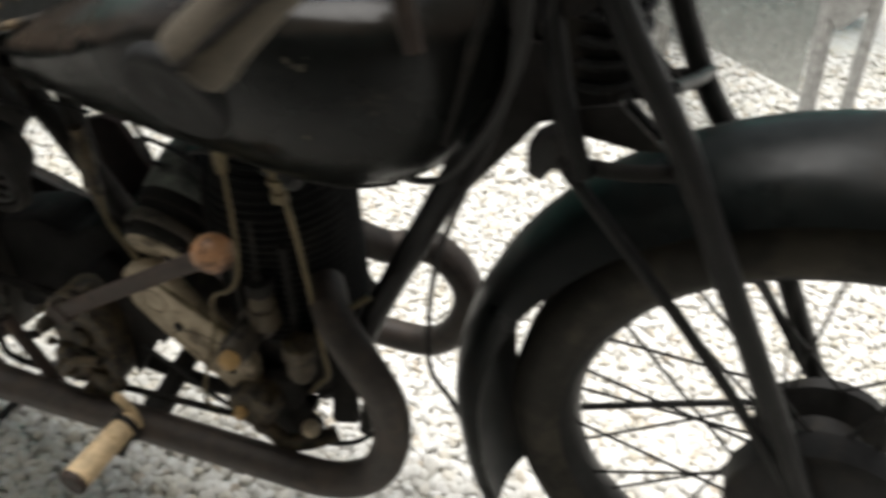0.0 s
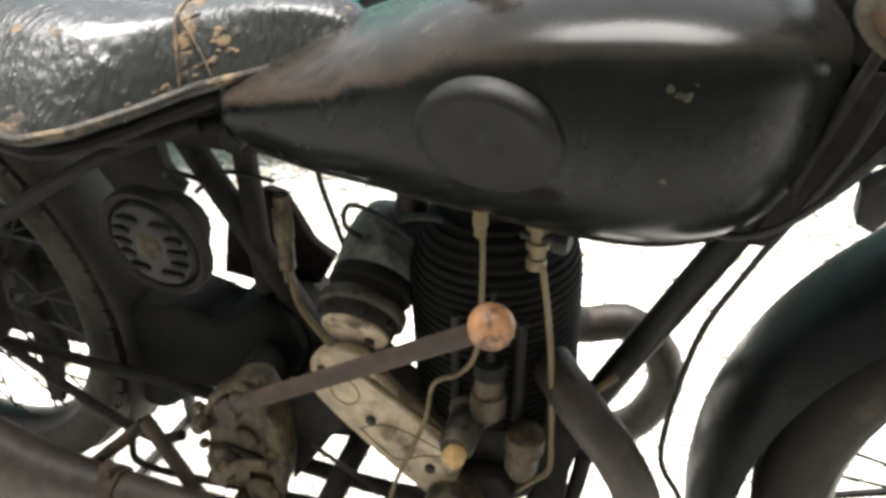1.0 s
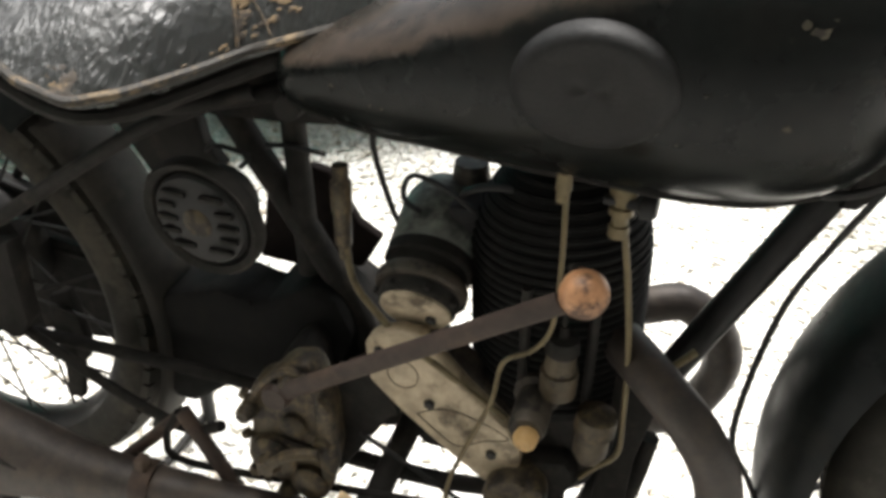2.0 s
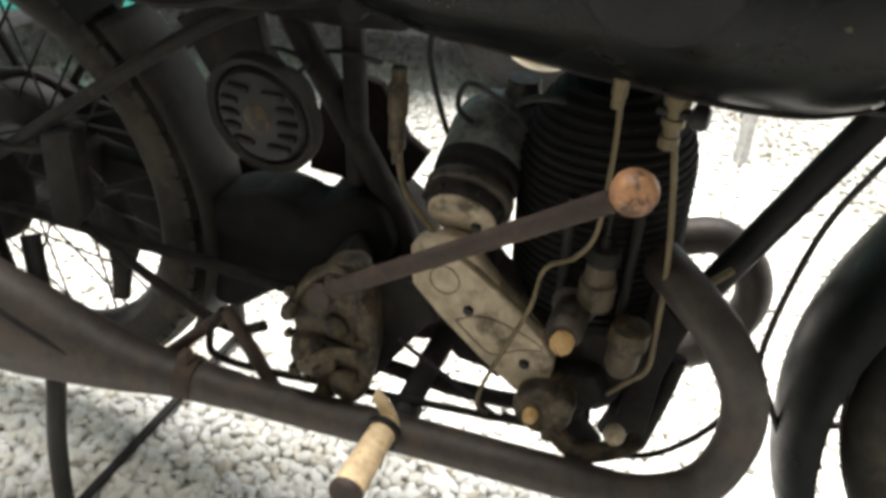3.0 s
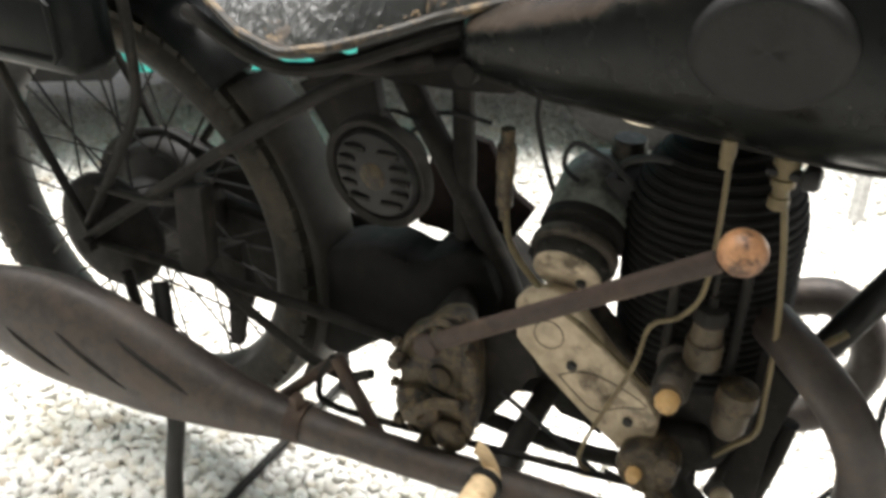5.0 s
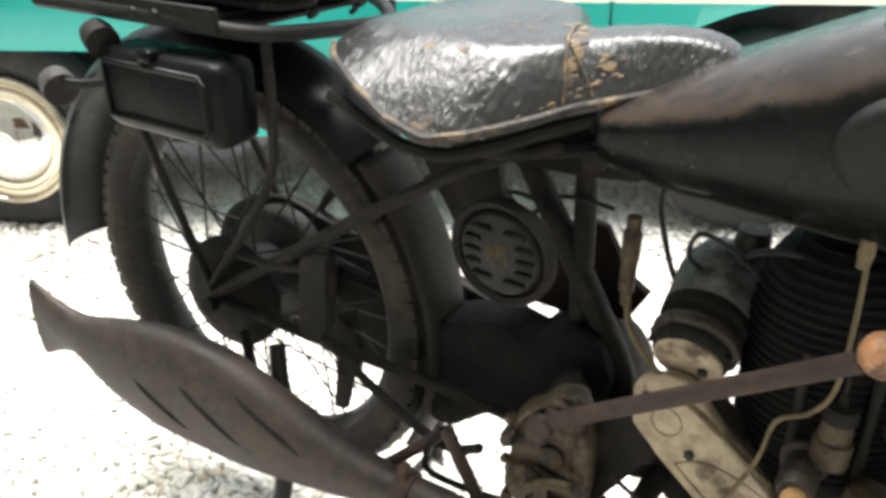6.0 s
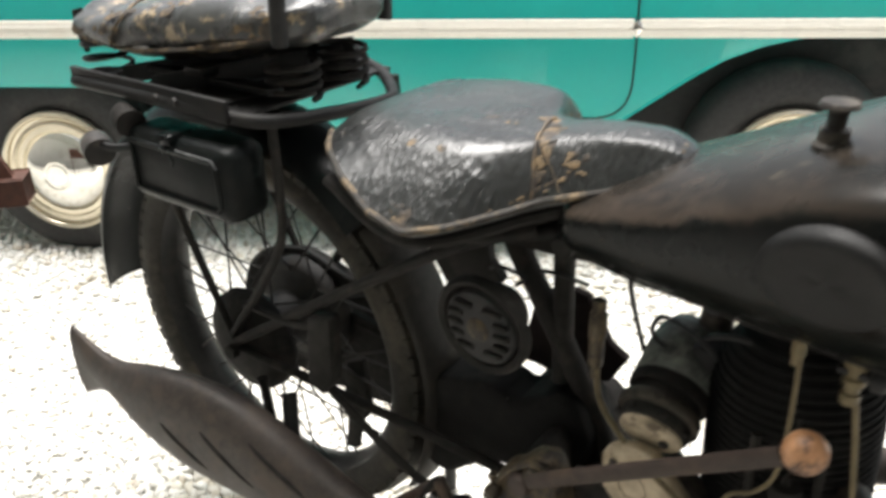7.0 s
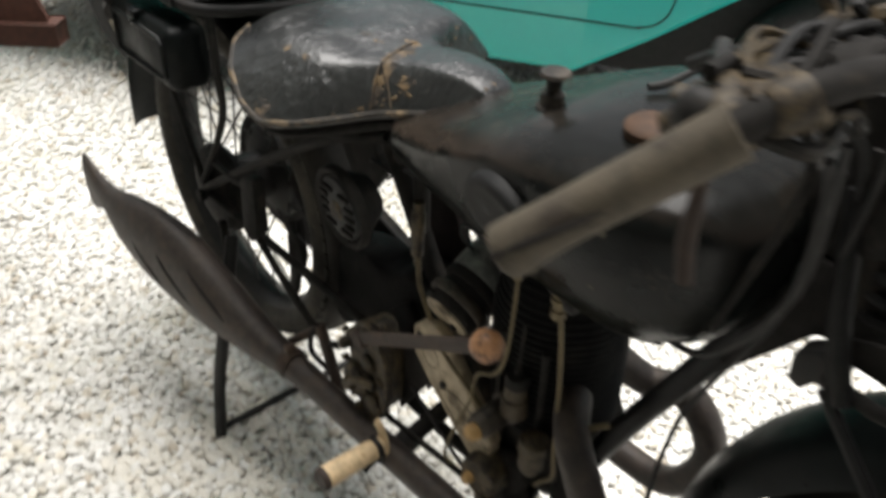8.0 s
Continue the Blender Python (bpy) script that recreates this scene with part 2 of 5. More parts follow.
# ---- shape helpers ----
def part(name, bm, material, parent=None, label="", smooth=True):
    me = bpy.data.meshes.new(name)
    bmesh.ops.recalc_face_normals(bm, faces=bm.faces)
    for f in bm.faces:
        f.smooth = smooth
    bm.to_mesh(me)
    bm.free()
    me.materials.append(material)
    ob = new(name, me)
    if parent:
        ob.parent = parent
    if label:
        tagged(ob, label)
    if smooth:
        me.set_sharp_from_angle(angle=radians(42))
    return ob


def spline(points, steps=6):
    """Points on a smooth curve through the given ones."""
    p = [Vector(q) for q in points]
    if len(p) < 3:
        return p
    out = []
    for i in range(len(p) - 1):
        a, b, c, d = p[max(i - 1, 0)], p[i], p[i + 1], p[min(i + 2, len(p) - 1)]
        for k in range(steps):
            u = k / steps
            out.append(0.5 * (2 * b + (c - a) * u + (2 * a - 5 * b + 4 * c - d) * u * u + (3 * b - a - 3 * c + d) * u ** 3))
    return out + [p[-1]]


def loft(rings, closed=True, cap=True, bm=None, loop=False):
    bm = bm or bmesh.new()
    vs = [[bm.verts.new(v) for v in r] for r in rings]
    n = len(vs[0])
    for i in range(len(vs) if loop else len(vs) - 1):
        a, b = vs[i], vs[(i + 1) % len(vs)]
        for k in range(n if closed else n - 1):
            bm.faces.new((a[k], a[(k + 1) % n], b[(k + 1) % n], b[k]))
    if cap and closed and not loop:
        bm.faces.new(vs[0])
        bm.faces.new(vs[-1])
    return bm


def tube(points, r, segs=10, smooth_steps=6, bm=None, flat=None):
    """A round bar through points; r may be one radius or one for each point; flat: (a, b) half sizes of an oval."""
    path = spline(points, smooth_steps)
    rads = r if isinstance(r, (list, tuple)) else [r] * len(points)
    rings, ref = [], None
    for i, q in enumerate(path):
        f = i / max(1, len(path) - 1) * (len(rads) - 1)
        j = min(int(f), len(rads) - 2) if len(rads) > 1 else 0
        rad = rads[j] + (rads[min(j + 1, len(rads) - 1)] - rads[j]) * (f - j)
        d = (path[min(i + 1, len(path) - 1)] - path[max(i - 1, 0)]).normalized()
        if ref is None:
            ref = Vector((0, 1, 0)) if abs(d.y) < 0.9 else Vector((0, 0, 1))
        u = (ref - d * ref.dot(d)).normalized()
        ref = u
        v = d.cross(u)
        fa, fb = flat if flat else (rad, rad)
        rings.append([q + u * fa * math.cos(2 * math.pi * k / segs) + v * fb * math.sin(2 * math.pi * k / segs) for k in range(segs)])
    return loft(rings, bm=bm)


def lathe(profile, centre, axis, segs=32, bm=None):
    """Turns (radius, along) pairs round the axis through centre."""
    axis = Vector(axis).normalized()
    ref = Vector((0, 0, 1)) if abs(axis.z) < 0.9 else Vector((1, 0, 0))
    u = (ref - axis * ref.dot(axis)).normalized()
    v = axis.cross(u)
    c = Vector(centre)
    rings = [[c + axis * h + (u * math.cos(2 * math.pi * k / segs) + v * math.sin(2 * math.pi * k / segs)) * max(r, 1e-4) for k in range(segs)] for r, h in profile]
    return loft(rings, bm=bm)


def ring_sweep(centre, radius, section, start=0.0, stop=360.0, steps=64, bm=None):
    """Sweeps a closed (radial, sideways) section round a wheel axle along y, between two angles in degrees."""
    full = abs(stop - start) >= 360
    rings = []
    for i in range(steps if full else steps + 1):
        a = radians(start + (stop - start) * i / steps)
        rr = radius(i / steps) if callable(radius) else radius
        rings.append([Vector((centre[0] + (rr + s) * math.cos(a), centre[1] + w, centre[2] + (rr + s) * math.sin(a))) for s, w in section])
    return loft(rings, bm=bm, loop=full, cap=True)


def box(lo, hi, bevel=0.004, bm=None, segs=2):
    out = bmesh.new()
    bmesh.ops.create_cube(out, size=1.0)
    for v in out.verts:
        v.co = Vector([lo[i] + (v.co[i] + 0.5) * (hi[i] - lo[i]) for i in range(3)])
    if bevel:
        bmesh.ops.bevel(out, geom=out.edges[:], offset=bevel, segments=segs, affect="EDGES", profile=0.5)
    if bm is None:
        return out
    return join(bm, out)


def join(bm, other):
    tmp = bpy.data.meshes.new("tmp")
    other.to_mesh(tmp)
    other.free()
    bm.from_mesh(tmp)
    bpy.data.meshes.remove(tmp)
    return bm


def plate(outline, y0, y1, bevel=0.004):
    """A flat piece: outline of (x, z) points, between two values of y."""
    bm = bmesh.new()
    vs = [bm.verts.new((x, y0, z)) for x, z in outline]
    f = bm.faces.new(vs)
    g = bmesh.ops.extrude_face_region(bm, geom=[f])
    for e in g["geom"]:
        if isinstance(e, bmesh.types.BMVert):
            e.co.y = y1
    bmesh.ops.recalc_face_normals(bm, faces=bm.faces)
    if bevel:
        bmesh.ops.bevel(bm, geom=[e for e in bm.edges], offset=bevel, segments=2, affect="EDGES", profile=0.5)
    return bm


def ball(centre, r, scale=(1, 1, 1), u=20, v=12, bm=None):
    out = bmesh.new()
    bmesh.ops.create_uvsphere(out, u_segments=u, v_segments=v, radius=1.0)
    for w in out.verts:
        w.co = Vector(centre) + Vector([w.co[i] * r * scale[i] for i in range(3)])
    return out if bm is None else join(bm, out)


def bolt(parent, at, axis=(0, -1, 0), r=0.007, h=0.006, material=None):
    return part("bolt", lathe([(0.0, 0), (r, 0), (r, h * 0.8), (r * 0.8, h), (0.0, h)], at, axis, 6), material or GREASE, parent, smooth=False)


# ---- ground ----
def ground_height(x, y):
    """Nearly level gravel, heaped a little under the front wheel."""
    d = ((x - 0.66) / 0.42) ** 2 + ((y - 0.02) / 0.42) ** 2
    return 0.115 * math.exp(-d * 1.6) + 0.006 * noise.noise(Vector((x * 2.2, y * 2.2, 0.3)))


# Grey of the unseen walls, light enough to bounce fill onto the motorcycle.
SHADE_WALL = worn("shade_wall_grey", (0.40, 0.39, 0.37), (0.32, 0.31, 0.29), rough=0.85, scale=0.8, fine=12.0)


def make_shade_walls():
    """Plain unseen walls and roof edge, added to shade the side the camera stands."""
    w = part("shade_wall_south", box((-9, -2.6, -0.1), (9, -2.35, 3.4), 0.0), SHADE_WALL, smooth=False)
    tagged(w, "plain dull unseen wall added to shape the light", "wall", kind="structure")
    # Unseen: keeps bright sky out of the reflections on the tank's front.
    e = part("shade_wall_east", box((3.4, -2.35, -0.1), (3.65, 0.9, 3.4), 0.0), SHADE_WALL, smooth=False)
    tagged(e, "plain dull unseen wall added to shape the light", "wall", kind="structure")
    # Unseen roof edge: dims the gravel and motorcycle on the near side.
    c = part("ceiling", box((-9, -2.6, 3.42), (9, -0.35, 3.6), 0.0), SHADE_WALL, smooth=False)
    tagged(c, "plain dull unseen roof edge added to shade the near side", "ceiling", kind="structure")


def make_ground():
    bm = bmesh.new()
    xs = [-400, -60, -12, -6] + [-4 + 0.12 * i for i in range(59)] + [4.2, 8, 60, 400]
    ys = [-400, -60, -10, -4] + [-2 + 0.12 * i for i in range(51)] + [4.5, 8, 14, 60, 400]
    grid = [[bm.verts.new((x, y, (ground_height(x, y) - 0.012) if abs(x) < 5 and abs(y) < 5 else -0.012)) for x in xs] for y in ys]
    for j in range(len(ys) - 1):
        for i in range(len(xs) - 1):
            bm.faces.new((grid[j][i], grid[j][i + 1], grid[j + 1][i + 1], grid[j + 1][i]))
    ob = part("ground", bm, GRAVEL_SHEET)
    return tagged(ob, "bed of loose white marble gravel", "gravel", kind="structure")


ground = make_ground()
make_shade_walls()

# ---- motorcycle: placed by its own axes ----
bike = new("motorcycle")
X, Y, Z = Vector((0.9966, -0.081, -0.017)), Vector((0.081, 0.9963, 0.029)), Vector((0.0146, -0.0303, 0.9994))
bike.matrix_world = Matrix(((X.x, Y.x, Z.x, -0.07), (X.y, Y.y, Z.y, 0.073), (X.z, Y.z, Z.z, 0.471), (0, 0, 0, 1)))
tagged(bike, "old black single-cylinder motorcycle with worn paint on a rear stand", "motorcycle")
REAR, FRONT = (-0.758, 0.0, -0.012), (0.775, 0.0, 0.01)


def make_wheel(name, c, hub_r, label, lugs=(-1, 0, 1)):
    rim_r = 0.288
    rim = part(name, ring_sweep(c, rim_r, [(0.020, -0.032), (0.014, -0.036), (0.0, -0.030), (-0.012, -0.012), (-0.014, 0.0), (-0.012, 0.012), (0.0, 0.030), (0.014, 0.036), (0.020, 0.032), (0.006, 0.0)], steps=72), BLACK, bike, label)
    prof = []
    for k in range(20):
        a = 2 * math.pi * k / 20
        prof.append((0.037 * math.cos(a) + (0.002 if math.cos(a) > 0.6 else 0), 0.047 * math.sin(a)))
    part("tyre", ring_sweep(c, 0.319, prof, steps=96), RUBBER, rim, "dusty black treaded tyre")
    tread = bmesh.new()
    for i in range(70):
        a = 2 * math.pi * i / 70
        for side in lugs:
            aa = a + (0.042 if side == 0 else 0)
            rr, w = (0.3565 if side == 0 else 0.3490), 0.0265 * side
            lo, hi = (0.0138 if side == 0 else 0.0128), (0.0115 if side == 0 else 0.0135)
            pts = []
            for dr in (-0.008, 0.0022):
                for da, dw in ((-lo, -hi), (lo, -hi), (lo, hi), (-lo, hi)):
                    ang = aa + da / 0.35
                    ww = w + dw
                    r2 = rr + dr - (0.22 * side * dw)
                    pts.append(tread.verts.new((c[0] + r2 * math.cos(ang), c[1] + ww, c[2] + r2 * math.sin(ang))))
            for f in ((0, 1, 2, 3), (4, 5, 6, 7), (0, 1, 5, 4), (1, 2, 6, 5), (2, 3, 7, 6), (3, 0, 4, 7)):
                tread.faces.new([pts[k] for k in f])
    part("tread", tread, RUBBER, rim, smooth=False)
    part("hub", lathe([(0.012, -0.075), (0.03, -0.075), (0.032, -0.062), (hub_r, -0.058), (hub_r + 0.004, -0.05), (hub_r, -0.042), (hub_r * 0.62, -0.03), (hub_r * 0.6, 0.03), (hub_r, 0.045), (hub_r, 0.06), (0.02, 0.065), (0.012, 0.075)], c, (0, 1, 0), 36), GREASE, rim)
    for i in range(36):
        a = 2 * math.pi * i / 36
        side = -1 if i % 2 else 1
        lean_a = a + (0.55 if (i // 2) % 2 else -0.55)
        p0 = Vector((c[0] + hub_r * 0.95 * math.cos(lean_a), c[1] + 0.046 * side, c[2] + hub_r * 0.95 * math.sin(lean_a)))
        p1 = Vector((c[0] + (rim_r - 0.008) * math.cos(a), c[1] + 0.006 * side, c[2] + (rim_r - 0.008) * math.sin(a)))
        part("spoke", tube([p0, p1], 0.0021, 6), GREASE, rim)
    return rim


rear_wheel = make_wheel("rear_wheel", REAR, 0.088, "spoked rear wheel raised off the gravel")
part("brake_drum", lathe([(0.02, 0.04), (0.098, 0.045), (0.104, 0.052), (0.104, 0.085), (0.095, 0.092), (0.03, 0.092), (0.02, 0.10)], REAR, (0, 1, 0), 40), GREASE, rear_wheel, "greasy black rear brake drum")
front_wheel = make_wheel("front_wheel", FRONT, 0.075, "spoked front wheel under a deep fender", (0,))

part("brake_drum", lathe([(0.02, 0.0), (0.085, 0.004), (0.096, 0.012), (0.098, 0.045), (0.09, 0.05), (0.02, 0.05)], (0.775, -0.085, 0.01), (0, 1, 0), 40), GREASE, front_wheel, "black front brake drum")


def fender_section(w, depth, th=0.003):
    out = []
    n = 10
    for k in range(n + 1):
        a = math.pi * k / n
        out.append((depth * (math.sin(a) - 1.0), -w * math.cos(a)))
    inner = [(s - th if abs(x) < w * 0.9 else s, x * (1 - th / w)) for s, x in reversed(out)]
    return out + inner


rear_fender = part("rear_fender", ring_sweep(REAR, lambda f: 0.402 + 0.07 * f, fender_section(0.066, 0.036), 47, 185, 48), FENDER, bike, "black valanced rear fender with worn gloss")
part("inner_guard", ring_sweep(REAR, 0.386, fender_section(0.050, 0.014), -28, 46, 24), GUARD, bike, "dull brown inner mudguard")
front_fender = part("front_fender", ring_sweep(FRONT, lambda f: 0.431 + 0.012 * max(0.0, f - 0.86) / 0.14, fender_section(0.078, 0.050), 38, 215, 52), FENDER, bike, "deep black front fender with a green sheen")

# fuel tank
TANK_SECTIONS = [  # x, bottom, top, half width
    (-0.165, 0.350, 0.394, 0.050), (-0.160, 0.334, 0.408, 0.080), (-0.145, 0.325, 0.416, 0.096), (-0.115, 0.321, 0.427, 0.106), (-0.06, 0.314, 0.450, 0.125), (0.0, 0.312, 0.475, 0.143),
    (0.07, 0.307, 0.504, 0.164), (0.14, 0.303, 0.527, 0.180), (0.21, 0.301, 0.540, 0.189), (0.27, 0.305, 0.543, 0.187), (0.32, 0.322, 0.538, 0.172),
    (0.355, 0.350, 0.526, 0.142), (0.378, 0.392, 0.507, 0.095), (0.386, 0.430, 0.490, 0.04)]


def superring(x, y, z, hy, hz, n=40, e=2.6, top=None):
    """An oval section across x; top: a squarer power for its upper half."""
    low = e
    out = []
    for k in range(n):
        a = 2 * math.pi * k / n
        ca, sa = math.cos(a), math.sin(a)
        e = top if top and sa > 0 else low
        out.append(Vector((x, y + hy * math.copysign(abs(ca) ** (2 / e), ca), z + hz * math.copysign(abs(sa) ** (2 / e), sa))))
    return out


def interpolate(rows, n):
    a = np.array(rows, float)
    s = np.r_[0, np.cumsum(np.linalg.norm(np.diff(a[:, :3], axis=0), axis=1) + 1e-4)]
    out = []
    for u in np.linspace(0, s[-1], n):
        i = min(np.searchsorted(s, u, side="right") - 1, len(a) - 2)
        f = (u - s[i]) / (s[i + 1] - s[i])
        p0, p1, p2, p3 = a[max(i - 1, 0)], a[i], a[i + 1], a[min(i + 2, len(a) - 1)]
        out.append(0.5 * (2 * p1 + (p2 - p0) * f + (2 * p0 - 5 * p1 + 4 * p2 - p3) * f * f + (3 * p1 - p0 - 3 * p2 + p3) * f ** 3))
    return out


def shoulder(x):
    """Height of the widest line: lower at the round tail."""
    return float(np.interp(x, (-0.16, -0.06, 0.14), (0.58, 0.64, 0.78)))


TANK_ROWS = [(x, 0, b + shoulder(x) * (t - b), w, t - b) for x, b, t, w in TANK_SECTIONS]


def tank_power(x):
    """Squareness of the tank's roof: soft at the tail, flatter at the front."""
    return float(np.interp(x, (-0.16, 0.0, 0.14, 0.30), (2.1, 2.3, 3.0, 3.6)))


def tank_ring(x, y, z, hy, tall, n=96):
    """Section of the tank: a low roof over a shoulder, and a side that curves under."""
    out = []
    for k in range(n):
        a = 2 * math.pi * k / n
        ca, sa = math.cos(a), math.sin(a)
        e, hz = (tank_power(x), (1 - shoulder(x)) * tall) if sa > 0 else (2.3, shoulder(x) * tall)
        out.append(Vector((x, y + hy * math.copysign(abs(ca) ** (2 / e), ca), z + hz * math.copysign(abs(sa) ** (2 / e), sa))))
    return out


def tank_side(x, z):
    """Near flank of the tank at (x, z)."""
    a = np.array(TANK_ROWS)
    c, hy, hz = (np.interp(x, a[:, 0], a[:, k]) for k in (2, 3, 4))
    e, hz = (tank_power(x), (1 - shoulder(x)) * hz) if z > c else (2.3, shoulder(x) * hz)
    return -hy * max(0.0, 1 - abs((z - c) / hz) ** e) ** (1 / e)


CHIPS = [(0.213, 0.443, 0.0022), (0.225, 0.445, 0.0018), (0.234, 0.445, 0.002), (0.262, 0.495, 0.006), (0.272, 0.491, 0.007), (0.279, 0.5, 0.004), (0.256, 0.41, 0.005), (0.267, 0.425, 0.004), (-0.05, 0.376, 0.002), (-0.04, 0.375, 0.002), (0.3, 0.44, 0.003), (0.24, 0.47, 0.0025), (0.29, 0.46, 0.0035), (0.20, 0.40, 0.0015), (-0.09, 0.385, 0.003)]


def make_tank():
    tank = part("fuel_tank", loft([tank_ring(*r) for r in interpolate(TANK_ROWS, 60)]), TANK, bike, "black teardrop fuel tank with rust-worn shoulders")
    rings = []
    for r, h in ((1.04, -0.004), (1.0, 0.004), (0.96, 0.010), (0.90, 0.0145), (0.82, 0.0165), (0.74, 0.0160), (0.66, 0.0140), (0.5, 0.0115), (0.3, 0.0105), (0.03, 0.010)):
        ring = []
        for k in range(44):
            a = 2 * math.pi * k / 44
            x, z = 0.137 + 0.060 * r * math.cos(a) - 0.006 * r * math.sin(a), 0.433 + 0.050 * r * math.sin(a) + 0.010 * r * math.cos(a)
            ring.append(Vector((x, tank_side(x, z) - (h * (0.05 + 0.46 * (1 + math.cos(a - 1.35))) if h > 0 else h), z)))
        rings.append(ring)
    part("knee_pad", loft(rings), PAD, tank, "black rubber knee pad")
    rng = random.Random(9)
    for x, z, r in CHIPS:
        c = Vector((x, tank_side(x, z) - 0.0008, z))
        ax = (Vector((x + 0.004, tank_side(x + 0.004, z) - 0.0008, z)) - c).normalized()
        az = (Vector((x, tank_side(x, z + 0.004) - 0.0008, z + 0.004)) - c).normalized()
        bm = bmesh.new()
        out = ax.cross(az).normalized()
        out = out if out.y < 0 else -out
        mid = bm.verts.new(c + out * 0.0003)
        rim = [bm.verts.new(c + (ax * math.cos(k * 0.785) + az * math.sin(k * 0.785) * 0.7) * r * rng.uniform(0.4, 1.2)) for k in range(8)]
        for k in range(8):
            bm.faces.new((mid, rim[k], rim[(k + 1) % 8]))
        part("paint_chip", bm, CHIP, tank)
    cap = part("fuel_cap", lathe([(0.0, 0.014), (0.020, 0.014), (0.0245, 0.010), (0.0245, 0.0), (0.022, -0.006), (0.026, -0.02), (0.026, -0.03)], (0.236, -0.085, 0.541), (0, -0.12, 1), 28), CAP_RUST, tank, "rusty brown fuel cap")
    part("oil_filler", lathe([(0.0, 0.042), (0.016, 0.041), (0.018, 0.037), (0.009, 0.033), (0.008, 0.018), (0.013, 0.016), (0.014, 0.004), (0.017, 0.002), (0.017, -0.014)], (0.102, -0.07, 0.512), (0, 0, 1), 20), ALU_DARK, tank, "tarnished brass filler")
    part("fuel_cap", lathe([(0.0, 0.014), (0.028, 0.014), (0.033, 0.009), (0.033, 0.0), (0.030, -0.006), (0.034, -0.02)], (0.234, 0.104, 0.530), (0.0, 0.12, 1), 28), GREASE, tank, "black second filler cap")
    part("tap_rod", tube([(0.17, 0.0, 0.541), (0.182, 0.021, 0.545), (0.198, 0.09, 0.562), (0.213, 0.165, 0.562)], 0.0045, 8), GREASE, tank)
    edge = []
    for row in interpolate(TANK_ROWS, 16):
        if -0.15 < row[0] < 0.34:
            a = math.pi + math.atan(1.6 * shoulder(row[0]) * row[4] / row[3])
            edge.append(tank_ring(*row)[int(round(96 * a / (2 * math.pi)))])
    part("tank_seam", tube(edge, 0.0035, 8, 4), SOOT, tank)
    part("mounting_lug", box((0.24, -0.03, 0.304), (0.285, 0.01, 0.326), 0.008), SOOT, tank)
    return tank


fuel_tank = make_tank()


def flake(c, a, b, r, rng, bm):
    """A small ragged scrap lying in the plane of a and b."""
    up = a.cross(b).normalized()
    up = up if up.z > 0 else -up
    mid = bm.verts.new(c + up * 0.0006)
    rim = [bm.verts.new(c + (a * math.cos(k * 0.785) * 1.5 + b * math.sin(k * 0.785)) * r * rng.uniform(0.45, 1.15) - up * 0.0004) for k in range(8)]
    for k in range(8):
        bm.faces.new((mid, rim[k], rim[(k + 1) % 8]))
    return bm


